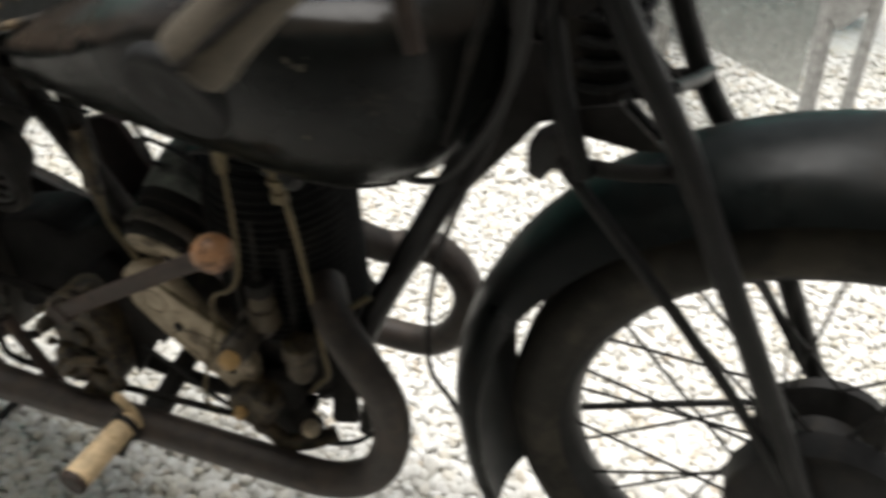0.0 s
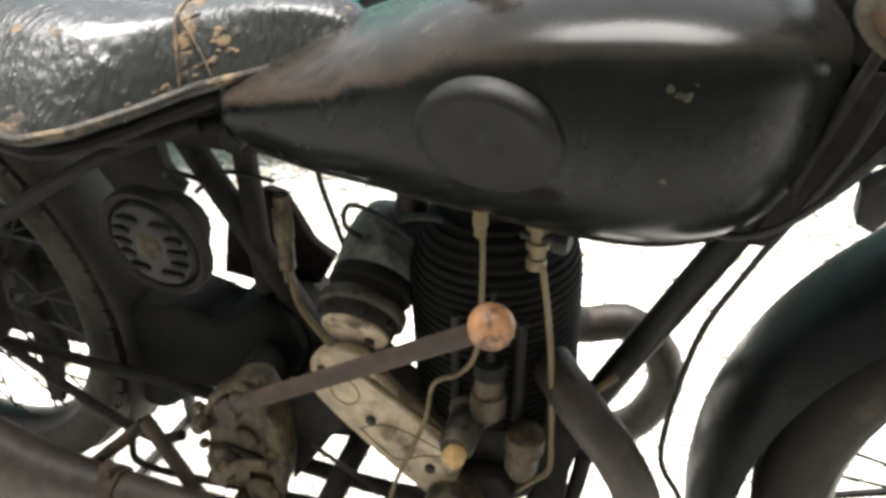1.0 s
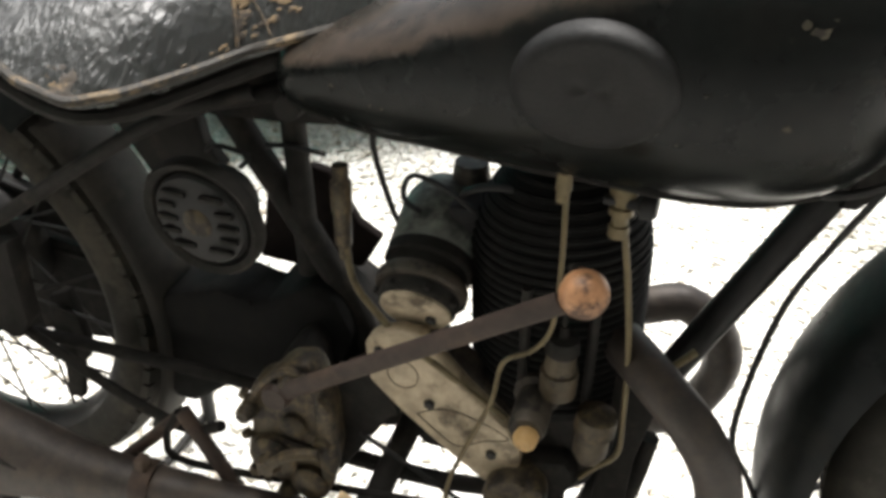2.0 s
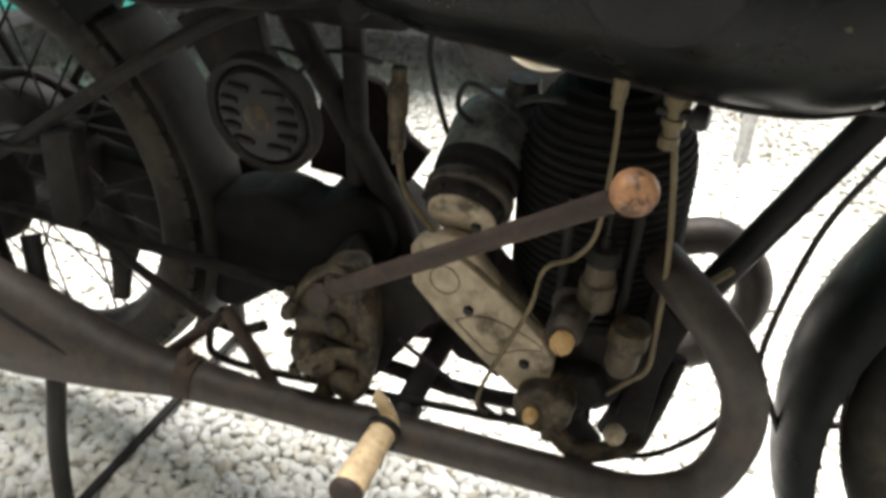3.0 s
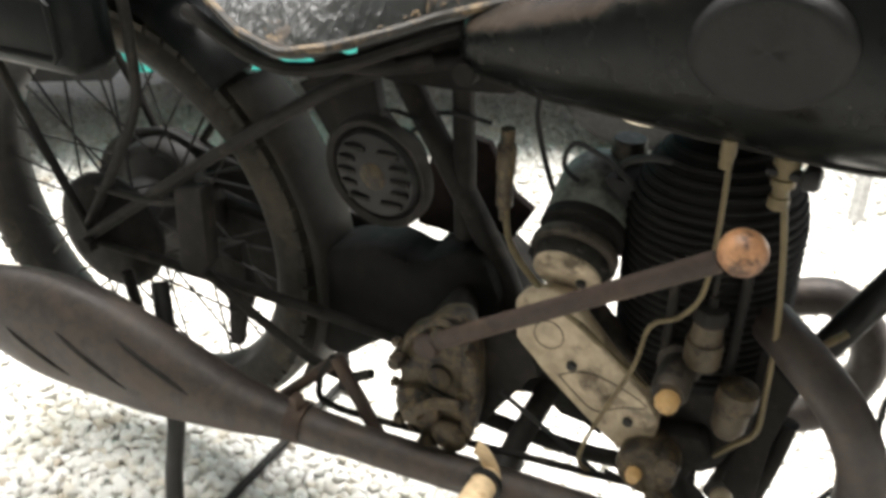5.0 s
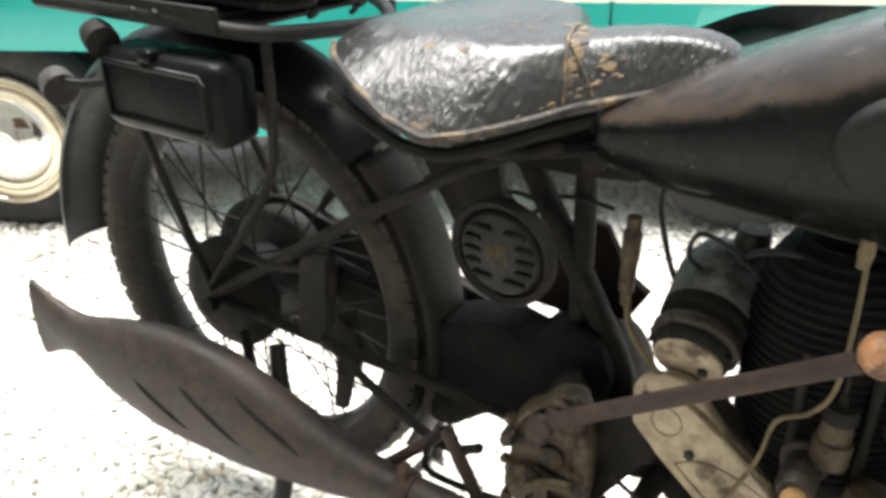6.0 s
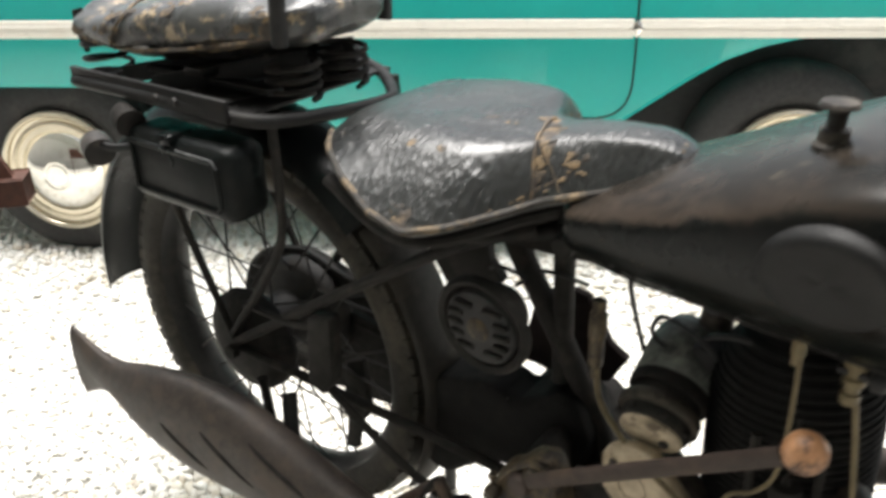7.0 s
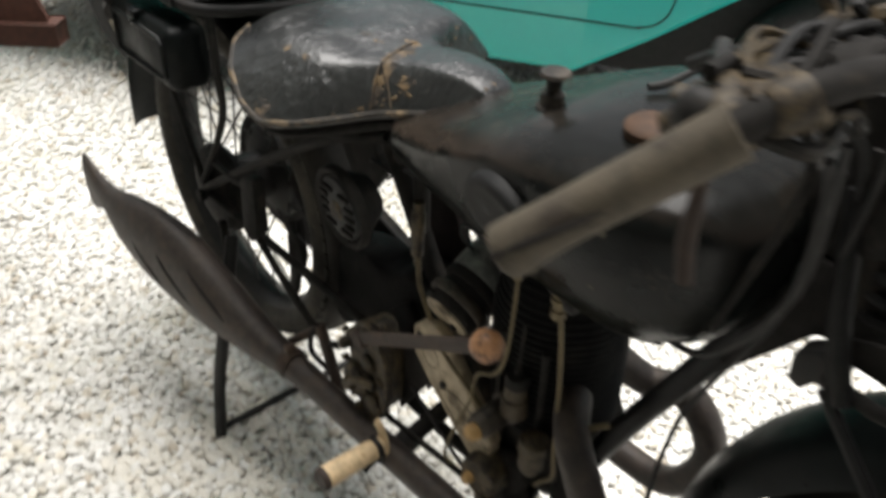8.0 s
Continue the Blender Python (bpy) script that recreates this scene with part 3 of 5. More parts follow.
def make_saddle():
    rows = [  # x, edge height, top, half width
        (-0.492, 0.434, 0.440, 0.05), (-0.475, 0.432, 0.447, 0.11), (-0.44, 0.431, 0.458, 0.155), (-0.385, 0.419, 0.463, 0.194), (-0.33, 0.394, 0.465, 0.213), (-0.285, 0.380, 0.464, 0.213), (-0.25, 0.382, 0.461, 0.184),
        (-0.21, 0.389, 0.461, 0.130), (-0.18, 0.398, 0.466, 0.093), (-0.12, 0.414, 0.474, 0.071), (-0.075, 0.428, 0.473, 0.057), (-0.048, 0.436, 0.463, 0.042), (-0.034, 0.441, 0.447, 0.020)]

    def rise(u):
        """Share of the height at u across: a nearly flat top, a rounded crease, a steep skirt."""
        v = abs(u)
        if v < 0.56:
            return 1 - 0.08 * (v / 0.56) ** 2
        f = (v - 0.56) / 0.44
        return 0.92 - 0.92 * (0.42 * f + 0.58 * f ** 1.6)

    def far_side(x, u):
        """The far rear lobe stands a little higher than the near one."""
        return 1.0 if u < 0 else 1 + u * float(np.interp(x, (-0.27, -0.2), (0.22, -0.12)))

    def wide(x, w):
        return w if x < -0.262 else max(min(w, 0.20 - (x + 0.262) * 4.0), min(w, 0.088))
    across = [-1, -0.985, -0.96, -0.92, -0.87, -0.82, -0.77, -0.72, -0.68, -0.64, -0.58, -0.5, -0.4, -0.25, -0.1, 0.1, 0.3, 0.5, 0.62, 0.7, 0.78, 0.86, 0.93, 0.97, 1.0]
    rings = []
    for x, e, t, w in [tuple(r) for r in interpolate(rows, 48)]:
        far = wide(x, w)
        r = [Vector((x, (w if u < 0 else far) * u, e + (t - e) * rise(u) * far_side(x, u) + 0.0018 * noise.noise(Vector((x * 40, u * 6, 1.0))))) for u in across]
        r += [Vector((x, (w if u < 0 else far) * u * 0.965, e - 0.008 + (t - e) * 0.75 * rise(u))) for u in reversed(across)]
        rings.append(r)
    seat = part("saddle", loft(rings), SADDLE, bike, "cracked black leather saddle with torn stitching")

    def on_top(x, u, lift=0.002):
        a = np.array(rows)
        e, t, w = (np.interp(x, a[:, 0], a[:, k]) for k in (1, 2, 3))
        return Vector((x, (w if u < 0 else wide(x, w)) * u, e + (t - e) * rise(u) * far_side(x, u) + lift))
    part("seam", tube([on_top(-0.185 - 0.035 * (1 - abs(u)), u) for u in np.linspace(-0.98, 0.1, 16)], 0.0021, 6), STITCH, seat, "split pale stitching")
    part("seam", tube([on_top(x, u) for x, u in ((-0.212, -0.35), (-0.195, -0.6), (-0.172, -0.85), (-0.16, -0.97))], 0.001, 6), STITCH, seat)
    part("piping", tube([on_top(x, -1.0, 0.0005) for x in np.linspace(-0.475, -0.045, 30)], 0.0044, 8), EDGE, seat, "scuffed leather edge")
    rng = random.Random(5)
    for x, u, sx, su, n in ((-0.290, -0.95, 0.016, 0.05, 30), (-0.296, -0.975, 0.012, 0.012, 20), (-0.300, -0.985, 0.03, 0.015, 12), (-0.222, 0.02, 0.012, 0.10, 16), (-0.205, -0.25, 0.005, 0.16, 10), (-0.150, -0.80, 0.014, 0.10, 12), (-0.187, -0.75, 0.004, 0.22, 22), (-0.195, -0.4, 0.004, 0.2, 12), (-0.19, -0.93, 0.03, 0.05, 8), (-0.30, -0.62, 0.045, 0.02, 12), (-0.27, -0.15, 0.02, 0.03, 6), (-0.255, 0.75, 0.03, 0.10, 8), (-0.05, -0.35, 0.006, 0.3, 6), (-0.40, 0.0, 0.02, 0.03, 2), (-0.44, -0.9, 0.02, 0.08, 4)):
        for _ in range(n):
            px, pu = x + rng.uniform(-sx, sx), max(-0.985, min(0.985, u + rng.uniform(-su, su)))
            c, e1, e2 = on_top(px, pu, 0.0004), on_top(px + 0.004, pu), on_top(px, pu + 0.03)
            bm = flake(c, (e1 - on_top(px, pu)).normalized(), (e2 - on_top(px, pu)).normalized(), rng.uniform(0.0018, 0.0058) * (1.25 if n > 9 else 0.9), rng, bmesh.new())
            part("torn_patch", bm, STITCH, seat)
    part("seat_frame", tube([(-0.45, -0.15, 0.385), (-0.3, -0.18, 0.352), (-0.19, -0.09, 0.375), (-0.06, -0.02, 0.425)], 0.008, 8), SOOT, seat)
    part("seat_frame", tube([(-0.45, 0.15, 0.385), (-0.3, 0.18, 0.352), (-0.19, 0.09, 0.375), (-0.06, 0.02, 0.425)], 0.008, 8), SOOT, seat)
    return seat


saddle = make_saddle()

# exhaust
MUFFLER = [(-0.28, -0.163, -0.148, 0.024, 0.024), (-0.36, -0.17, -0.146, 0.027, 0.028), (-0.43, -0.18, -0.140, 0.034, 0.040), (-0.50, -0.19, -0.125, 0.040, 0.060), (-0.57, -0.203, -0.105, 0.044, 0.080), (-0.64, -0.212, -0.088, 0.046, 0.092),
           (-0.74, -0.226, -0.077, 0.043, 0.090), (-0.83, -0.238, -0.066, 0.034, 0.068), (-0.885, -0.245, -0.053, 0.024, 0.044), (-0.92, -0.247, -0.046, 0.018, 0.039), (-0.955, -0.248, -0.046, 0.015, 0.047), (-1.008, -0.249, -0.048, 0.011, 0.071)]
muffler = part("muffler", loft([superring(*r, n=28, e=2.2) for r in interpolate(MUFFLER, 34)], cap=False), PIPE, bike, "brown fishtail muffler with pressed ribs")


def muffler_side(x, z):
    a = np.array(MUFFLER)[::-1]
    y, c, hy, hz = (np.interp(x, a[:, 0], a[:, k]) for k in (1, 2, 3, 4))
    return y - hy * max(0.0, 1 - abs((z - c) / hz) ** 2.2) ** (1 / 2.2)


for (x0, z0), (x1, z1) in (((-0.759, -0.06), (-0.664, -0.122)), ((-0.673, -0.044), (-0.571, -0.118)), ((-0.583, -0.041), (-0.482, -0.11))):
    pts = []
    for k in range(7):
        x, z = x0 + (x1 - x0) * k / 6, z0 + (z1 - z0) * k / 6
        pts.append((x, muffler_side(x, z) + 0.001, z))
    part("rib", tube(pts, [0.001, 0.004, 0.0045, 0.0045, 0.0045, 0.004, 0.001], 6), SOOT, muffler)
exhaust = part("exhaust_pipe", tube([(0.185, -0.05, 0.125), (0.225, -0.10, 0.122), (0.268, -0.122, 0.09), (0.298, -0.125, 0.034), (0.303, -0.13, -0.03), (0.28, -0.14, -0.089), (0.222, -0.15, -0.120), (0.13, -0.155, -0.124), (-0.05, -0.16, -0.131), (-0.2, -0.162, -0.143), (-0.30, -0.164, -0.148)], 0.0235, 16), PIPE, bike, "rust-brown exhaust pipe")
part("pipe_clamp", lathe([(0.024, -0.012), (0.029, -0.012), (0.030, -0.008), (0.030, 0.008), (0.029, 0.012), (0.024, 0.012)], (-0.345, -0.168, -0.143), (1, 0.1, -0.08), 24), RUST, exhaust)
part("clamp_lug", box((-0.352, -0.178, -0.122), (-0.338, -0.160, -0.098), 0.003), RUST, exhaust)
part("exhaust_pipe", tube([(0.14, 0.06, 0.12), (0.19, 0.11, 0.06), (0.25, 0.13, 0.062), (0.298, 0.13, 0.02), (0.305, 0.13, -0.04), (0.27, 0.13, -0.11), (0.2, 0.135, -0.14), (0.0, 0.15, -0.15), (-0.35, 0.17, -0.14)], 0.0235, 14), PIPE, bike)

# frame
def frame_tube(name, pts, r, material=SOOT, segs=12):
    return part(name, tube(pts, r, segs), material, bike)


frame_tube("down_tube", [(0.425, -0.01, 0.50), (0.326, -0.016, 0.275), (0.238, -0.02, 0.075), (0.183, -0.02, -0.07), (0.145, -0.02, -0.12)], 0.0165, BLACK)
frame_tube("top_tube", [(0.43, 0, 0.47), (0.1, 0, 0.40), (-0.2, 0, 0.36)], 0.016)
frame_tube("seat_tube", [(-0.285, 0.0, 0.33), (-0.264, 0.0, 0.29), (-0.237, 0, 0.243), (-0.208, 0, 0.195), (-0.128, 0, 0.055), (-0.10, 0, -0.03)], 0.0165)
for s in (-1, 1):
    frame_tube("chain_stay", [(-0.12, 0.05 * s, -0.06), (-0.4, 0.075 * s, -0.03), (-0.758, 0.095 * s, -0.012)], 0.0085)
    frame_tube("seat_stay", [(-0.2, 0.06 * s, 0.345), (-0.293, 0.10 * s, 0.313), (-0.448, 0.105 * s, 0.214), (-0.55, 0.105 * s, 0.145), (-0.758, 0.10 * s, 0.0)], 0.0085)
    frame_tube("fender_stay", [(-0.758, 0.098 * s, 0.0), (-0.83, 0.098 * s, 0.16), (-0.90, 0.092 * s, 0.30)], 0.007)
    frame_tube("fender_stay", [(-0.567, 0.130 * s, 0.44), (-0.567, 0.130 * s, 0.33), (-0.605, 0.115 * s, 0.22), (-0.758, 0.1 * s, 0.02)], 0.007)
    frame_tube("cradle_tube", [(0.15, 0.05 * s, -0.115), (0.0, 0.07 * s, -0.122), (-0.2, 0.07 * s, -0.115)], 0.011)
frame_tube("brake_rod", [(-0.31, -0.13, -0.05), (-0.335, -0.13, -0.10), (-0.31, -0.13, -0.135), (-0.1, -0.125, -0.115), (0.11, -0.12, -0.09)], 0.005)
frame_tube("footrest_brace", [(-0.308, -0.12, -0.058), (-0.419, -0.14, -0.168)], 0.009, RUST)
frame_tube("footrest_brace", [(-0.308, -0.125, -0.05), (-0.216, -0.14, -0.187)], 0.010, RUST)
frame_tube("engine_bar", [(-0.030, 0.02, -0.03), (-0.049, -0.03, -0.080), (-0.060, -0.09, -0.113), (-0.068, -0.14, -0.142)], 0.0155)
part("bar_clamp", lathe([(0.016, -0.014), (0.021, -0.012), (0.021, 0.012), (0.016, 0.014)], (-0.0655, -0.124, -0.132), (-0.1, -0.85, -0.45), 16), GREASE, bike)
part("rear_engine_plate", plate([(-0.145, -0.02), (-0.093, 0.02), (-0.02, 0.0), (0.02, -0.06), (0.027, -0.125), (0.002, -0.113), (-0.029, -0.111), (-0.055, -0.089), (-0.114, -0.104), (-0.128, -0.13), (-0.141, -0.095)], -0.03, -0.012, 0.002), SOOT, bike)
frame_tube("brake_cable", [(-0.086, -0.10, -0.042), (-0.03, -0.10, -0.074), (0.025, -0.10, -0.107), (0.05, -0.098, -0.122)], 0.0032, CABLE, 7)

part("seat_bracket", plate([(-0.33, 0.30), (-0.27, 0.296), (-0.19, 0.298), (-0.12, 0.305), (-0.07, 0.35), (-0.05, 0.40), (-0.2, 0.385), (-0.3, 0.37)], -0.03, 0.03, 0.008), SOOT, bike)
part("guard_plate", plate([(-0.425, 0.262), (-0.37, 0.290), (-0.312, 0.285), (-0.306, 0.245), (-0.285, 0.221), (-0.32, 0.17), (-0.369, 0.172)], 0.0, 0.02, 0.003), SOOT, bike)
part("seat_pivot", tube([(-0.16, -0.07, 0.335), (-0.16, 0.07, 0.335)], 0.013, 14), SOOT, bike)
frame_tube("seat_tube", [(-0.192, 0.0, 0.345), (-0.19, 0.0, 0.266), (-0.185, 0.0, 0.10)], 0.014, SOOT)
part("battery_case", plate([(-0.282, 0.068), (-0.205, 0.064), (-0.139, 0.082), (-0.114, 0.128), (-0.142, 0.145), (-0.166, 0.186), (-0.178, 0.208), (-0.20, 0.212), (-0.258, 0.19)], 0.05, 0.066, 0.004), CASE_BROWN, bike, "dark brown battery case")
frame_tube("saddle_spring", [(-0.30, -0.14, 0.365), (-0.27, -0.12, 0.345), (-0.22, -0.06, 0.335), (-0.16, -0.03, 0.345)], 0.010, SOOT)

part("brake_arm", plate([(-0.548, 0.135), (-0.50, 0.148), (-0.507, 0.03), (-0.53, 0.0), (-0.56, 0.012)], -0.125, -0.098, 0.005), SOOT, bike)
part("stand_link", plate([(-0.59, -0.06), (-0.553, -0.062), (-0.552, -0.129), (-0.57, -0.202), (-0.598, -0.208), (-0.588, -0.132)], -0.018, -0.006, 0.004), SOOT, bike)
part("brake_plate", lathe([(0.0, 0.0), (0.06, 0.002), (0.084, 0.008), (0.094, 0.018), (0.096, 0.034), (0.09, 0.038)], (-0.758, -0.09, -0.012), (0, 1, 0), 36), SOOT, bike)
frame_tube("brake_rod", [(-0.72, -0.10, 0.09), (-0.60, -0.11, 0.10), (-0.53, -0.115, 0.12)], 0.006)
part("axle_nut", lathe([(0.0, 0.0), (0.014, 0.0), (0.014, 0.014), (0.0, 0.014)], (-0.758, -0.118, -0.012), (0, 1, 0), 6), SOOT, bike, smooth=False)

CHAIN_CASE = [(-0.945, -0.06), (-0.93, -0.005), (-0.902, 0.042), (-0.851, 0.078), (-0.80, 0.094), (-0.75, 0.099), (-0.656, 0.075), (-0.522, 0.064), (-0.378, 0.03), (-0.30, 0.0), (-0.27, -0.06), (-0.30, -0.12), (-0.377, -0.15), (-0.511, -0.158), (-0.61, -0.172), (-0.74, -0.182), (-0.83, -0.178), (-0.90, -0.15), (-0.935, -0.11)]
CASE_SLOT = [(-0.68, 0.024), (-0.63, 0.014), (-0.582, 0.005), (-0.577, -0.006), (-0.62, -0.002), (-0.664, 0.005)]


def make_chain_case():
    """Pressed case round the drive chain on the far side, with a slot and a lightening hole."""
    bm = bmesh.new()
    loops = [CHAIN_CASE, CASE_SLOT, [(-0.804 + 0.013 * math.cos(k * math.pi / 5), 0.022 + 0.010 * math.sin(k * math.pi / 5)) for k in range(10)]]
    edges = []
    for loop in loops:
        vs = [bm.verts.new((x, 0.082, z)) for x, z in loop]
        edges += [bm.edges.new((vs[k], vs[(k + 1) % len(vs)])) for k in range(len(vs))]
    bmesh.ops.triangle_fill(bm, edges=edges, use_beauty=True)
    g = bmesh.ops.extrude_face_region(bm, geom=bm.faces[:])
    for e in g["geom"]:
        if isinstance(e, bmesh.types.BMVert):
            e.co.y = 0.104
    case = part("chain_case", bm, SOOT, bike, "oily black pressed chain case")
    part("case_rim", tube([(x, 0.082, z) for x, z in CHAIN_CASE[:11]], 0.005, 8, 3), GREASE, case)
    return case


make_chain_case()
part("torque_arm", plate([(-0.585, -0.02), (-0.545, 0.0), (-0.535, -0.09), (-0.545, -0.125), (-0.575, -0.128), (-0.592, -0.10)], -0.018, 0.0, 0.006), SOOT, bike)
frame_tube("stand_spring", [(-0.70, -0.10, -0.05), (-0.685, -0.105, -0.14), (-0.69, -0.11, -0.20)], 0.009, SOOT)
frame_tube("brake_rod", [(-0.53, -0.112, 0.01), (-0.40, -0.115, -0.06), (-0.31, -0.12, -0.085), (-0.255, -0.125, -0.06)], 0.007, SOOT)

# rear stand
stand = part("rear_stand", tube([(-0.60, -0.13, -0.02), (-0.535, -0.20, -0.16), (-0.545, -0.225, -0.3), (-0.556, -0.24, -0.470)], 0.013, 10), BLACK, bike, "black steel rear stand bent to the gravel")
part("stand_leg", tube([(-0.60, 0.13, -0.02), (-0.535, 0.20, -0.16), (-0.545, 0.225, -0.3), (-0.556, 0.24, -0.480)], 0.013, 10), BLACK, stand)
part("stand_bar", tube([(-0.565, -0.236, -0.464), (-0.565, 0.236, -0.474)], 0.008, 8), GREASE, stand)


# engine
def drum(name, c, r, y0, y1, material, parent, label="", bev=0.008, segs=36):
    return part(name, lathe([(0.0, 0.0), (r - bev, 0.0), (r - bev * 0.3, bev * 0.3), (r, bev), (r, y1 - y0 - bev), (r - bev, y1 - y0), (0.0, y1 - y0)], (c[0], y0, c[1]), (0, 1, 0), segs), material, parent, label)


drum("crankcase", (0.108, -0.005), 0.092, -0.072, 0.085, SOOT, bike, "oil-blackened crankcase", 0.02)
cyl = part("cylinder", lathe([(0.0, 0.0), (0.088, 0.0), (0.0905, 0.02), (0.0905, 0.165), (0.0875, 0.195), (0.078, 0.225), (0.060, 0.25), (0.03, 0.268), (0.0, 0.272)], (0.115, 0.0, 0.03), (-0.05, 0, 1), 36), FIN, bike, "black finned iron cylinder")
for k in range(25):
    z = 0.045 + 0.0101 * k
    r = 0.093 * math.sqrt(max(0.05, 1 - max(0.0, (z - 0.195) / 0.112) ** 2))
    part("fin", lathe([(min(0.055, r - 0.01), -0.0032), (r - 0.001, -0.0032), (r + 0.001, 0.0), (r - 0.001, 0.0032), (min(0.055, r - 0.01), 0.0032)], (0.115 - (z - 0.03) * 0.05, 0.0, z), (-0.05, 0, 1), 40), FIN, cyl)
for sx, sy in ((0.045, -0.055), (-0.02, -0.065)):
    part("pushrod_tube", tube([(0.115 + sx, sy - 0.030, 0.06), (0.112 + sx, sy - 0.030, 0.20)], 0.0055, 10), SOOT, cyl)
case = part("timing_case", plate([(-0.072, 0.104), (-0.060, 0.118), (-0.035, 0.128), (-0.010, 0.128), (0.000, 0.114), (0.042, 0.067), (0.086, 0.026), (0.102, 0.001), (0.102, -0.03), (0.084, -0.055), (0.064, -0.059), (0.02, -0.025), (-0.035, 0.022), (-0.068, 0.056)], -0.112, -0.088, 0.005), ALU, bike, "grimy pale aluminium timing cover")
bolt(case, (0.001, -0.111, 0.041), r=0.0062, material=GREASE)
bolt(case, (0.071, -0.111, -0.012), r=0.0062, material=GREASE)
bolt(case, (-0.055, -0.111, 0.10), r=0.005, material=GREASE)
part("cast_ring", tube([(-0.029 + 0.017 * math.cos(k * math.pi / 10), -0.1122, 0.073 + 0.018 * math.sin(k * math.pi / 10)) for k in range(21)], 0.0007, 6, 1), GEAR, case)
part("cast_outline", tube([(-0.013, -0.1122, 0.022), (0.012, -0.1122, 0.036), (0.038, -0.1122, 0.036), (0.070, -0.1122, 0.026), (0.088, -0.1122, 0.014), (0.062, -0.1122, 0.004), (0.034, -0.1122, -0.012), (0.012, -0.1122, 0.0), (-0.013, -0.1122, 0.022)], 0.0007, 6, 5), GEAR, case)
part("case_back", plate([(-0.05, 0.09), (0.0, 0.11), (0.05, 0.06), (0.09, 0.02), (0.09, -0.04), (0.07, -0.045), (-0.045, 0.055)], -0.0885, -0.05, 0.006), ALU_DARK, case)
AX = Vector((-0.01, 0.88, 0.44)).normalized()
MB = Vector((-0.022, -0.108, 0.136))
MC = MB + AX * 0.020
mag = part("magneto", lathe([(0.0, 0.0), (0.038, 0.0), (0.042, 0.005), (0.042, 0.075), (0.046, 0.078), (0.046, 0.12), (0.040, 0.134), (0.022, 0.142), (0.0, 0.143)], MC, AX, 36), SOOT, bike, "round magneto with a grey green cap")
part("cap", lathe([(0.0462, 0.062), (0.048, 0.064), (0.048, 0.112), (0.045, 0.130), (0.036, 0.148), (0.018, 0.1565), (0.0, 0.1575)], MC, AX, 36), CAP_GREY, mag, "grey green dusty cap")
part("band", lathe([(0.0462, 0.046), (0.0482, 0.048), (0.0482, 0.060), (0.0464, 0.062)], MC, AX, 36), SOOT, mag)
part("strap", lathe([(0.040, 0.017), (0.0475, 0.017), (0.049, 0.021), (0.049, 0.029), (0.046, 0.033)], MC, AX, 36), ALU_DARK, mag)
part("strap_rim", lathe([(0.0474, 0.0165), (0.0492, 0.0185), (0.0474, 0.0205)], MC, AX, 36), ALU_DARK, mag)
part("magneto_face", lathe([(0.0, -0.006), (0.033, -0.006), (0.0375, -0.003), (0.0385, 0.004)], MC, AX, 30), ALU, mag, "pale aluminium magneto cover")
for ang in (0.35, 1.2, 2.1, 2.9):
    side = Vector((1, 0, 0)) * math.cos(ang) + AX.cross(Vector((1, 0, 0))).normalized() * math.sin(ang) * -1
    bolt(mag, MC + side * 0.043 + AX * 0.010, -AX, 0.0045, 0.006, SOOT)
bolt(mag, MC + Vector((0.018, 0.0, -0.004)) - AX * 0.004, -AX, 0.006, 0.005)
bolt(mag, MC + Vector((-0.022, 0.004, 0.006)) - AX * 0.004, -AX, 0.005, 0.004)
part("ignition_lead", tube([(0.0, 0.0, 0.215), (0.01, -0.03, 0.255), (0.05, -0.045, 0.275), (0.10, -0.04, 0.265)], 0.004, 8), CABLE, mag)
part("ignition_lead", tube([(-0.02, -0.02, 0.21), (-0.05, -0.04, 0.24), (-0.04, -0.05, 0.275), (-0.01, -0.04, 0.262), (0.02, -0.03, 0.235)], 0.003, 8), CABLE, mag)
part("terminal", box((-0.01, -0.03, 0.20), (0.035, 0.02, 0.236), 0.008), CABLE, mag)

gearbox = part("gearbox", plate([(-0.213, -0.010), (-0.206, 0.016), (-0.197, 0.034), (-0.178, 0.044), (-0.160, 0.068), (-0.128, 0.078), (-0.114, 0.05), (-0.106, 0.005), (-0.104, -0.05), (-0.110, -0.092), (-0.132, -0.118), (-0.165, -0.126), (-0.20, -0.118), (-0.213, -0.092), (-0.219, -0.068), (-0.209, -0.04)], -0.135, -0.095, 0.010), GEAR, bike, "oil-caked aluminium gearbox")
part("gearbox_back", plate([(-0.205, -0.02), (-0.185, 0.04), (-0.16, 0.06), (-0.145, 0.03), (-0.142, -0.08), (-0.165, -0.10), (-0.205, -0.09)], -0.0955, -0.03, 0.01), SOOT, gearbox)
part("side_plate", plate([(-0.118, 0.04), (-0.103, 0.02), (-0.098, -0.06), (-0.108, -0.10), (-0.120, -0.09), (-0.122, 0.02)], -0.142, -0.128, 0.004), GEAR, gearbox)
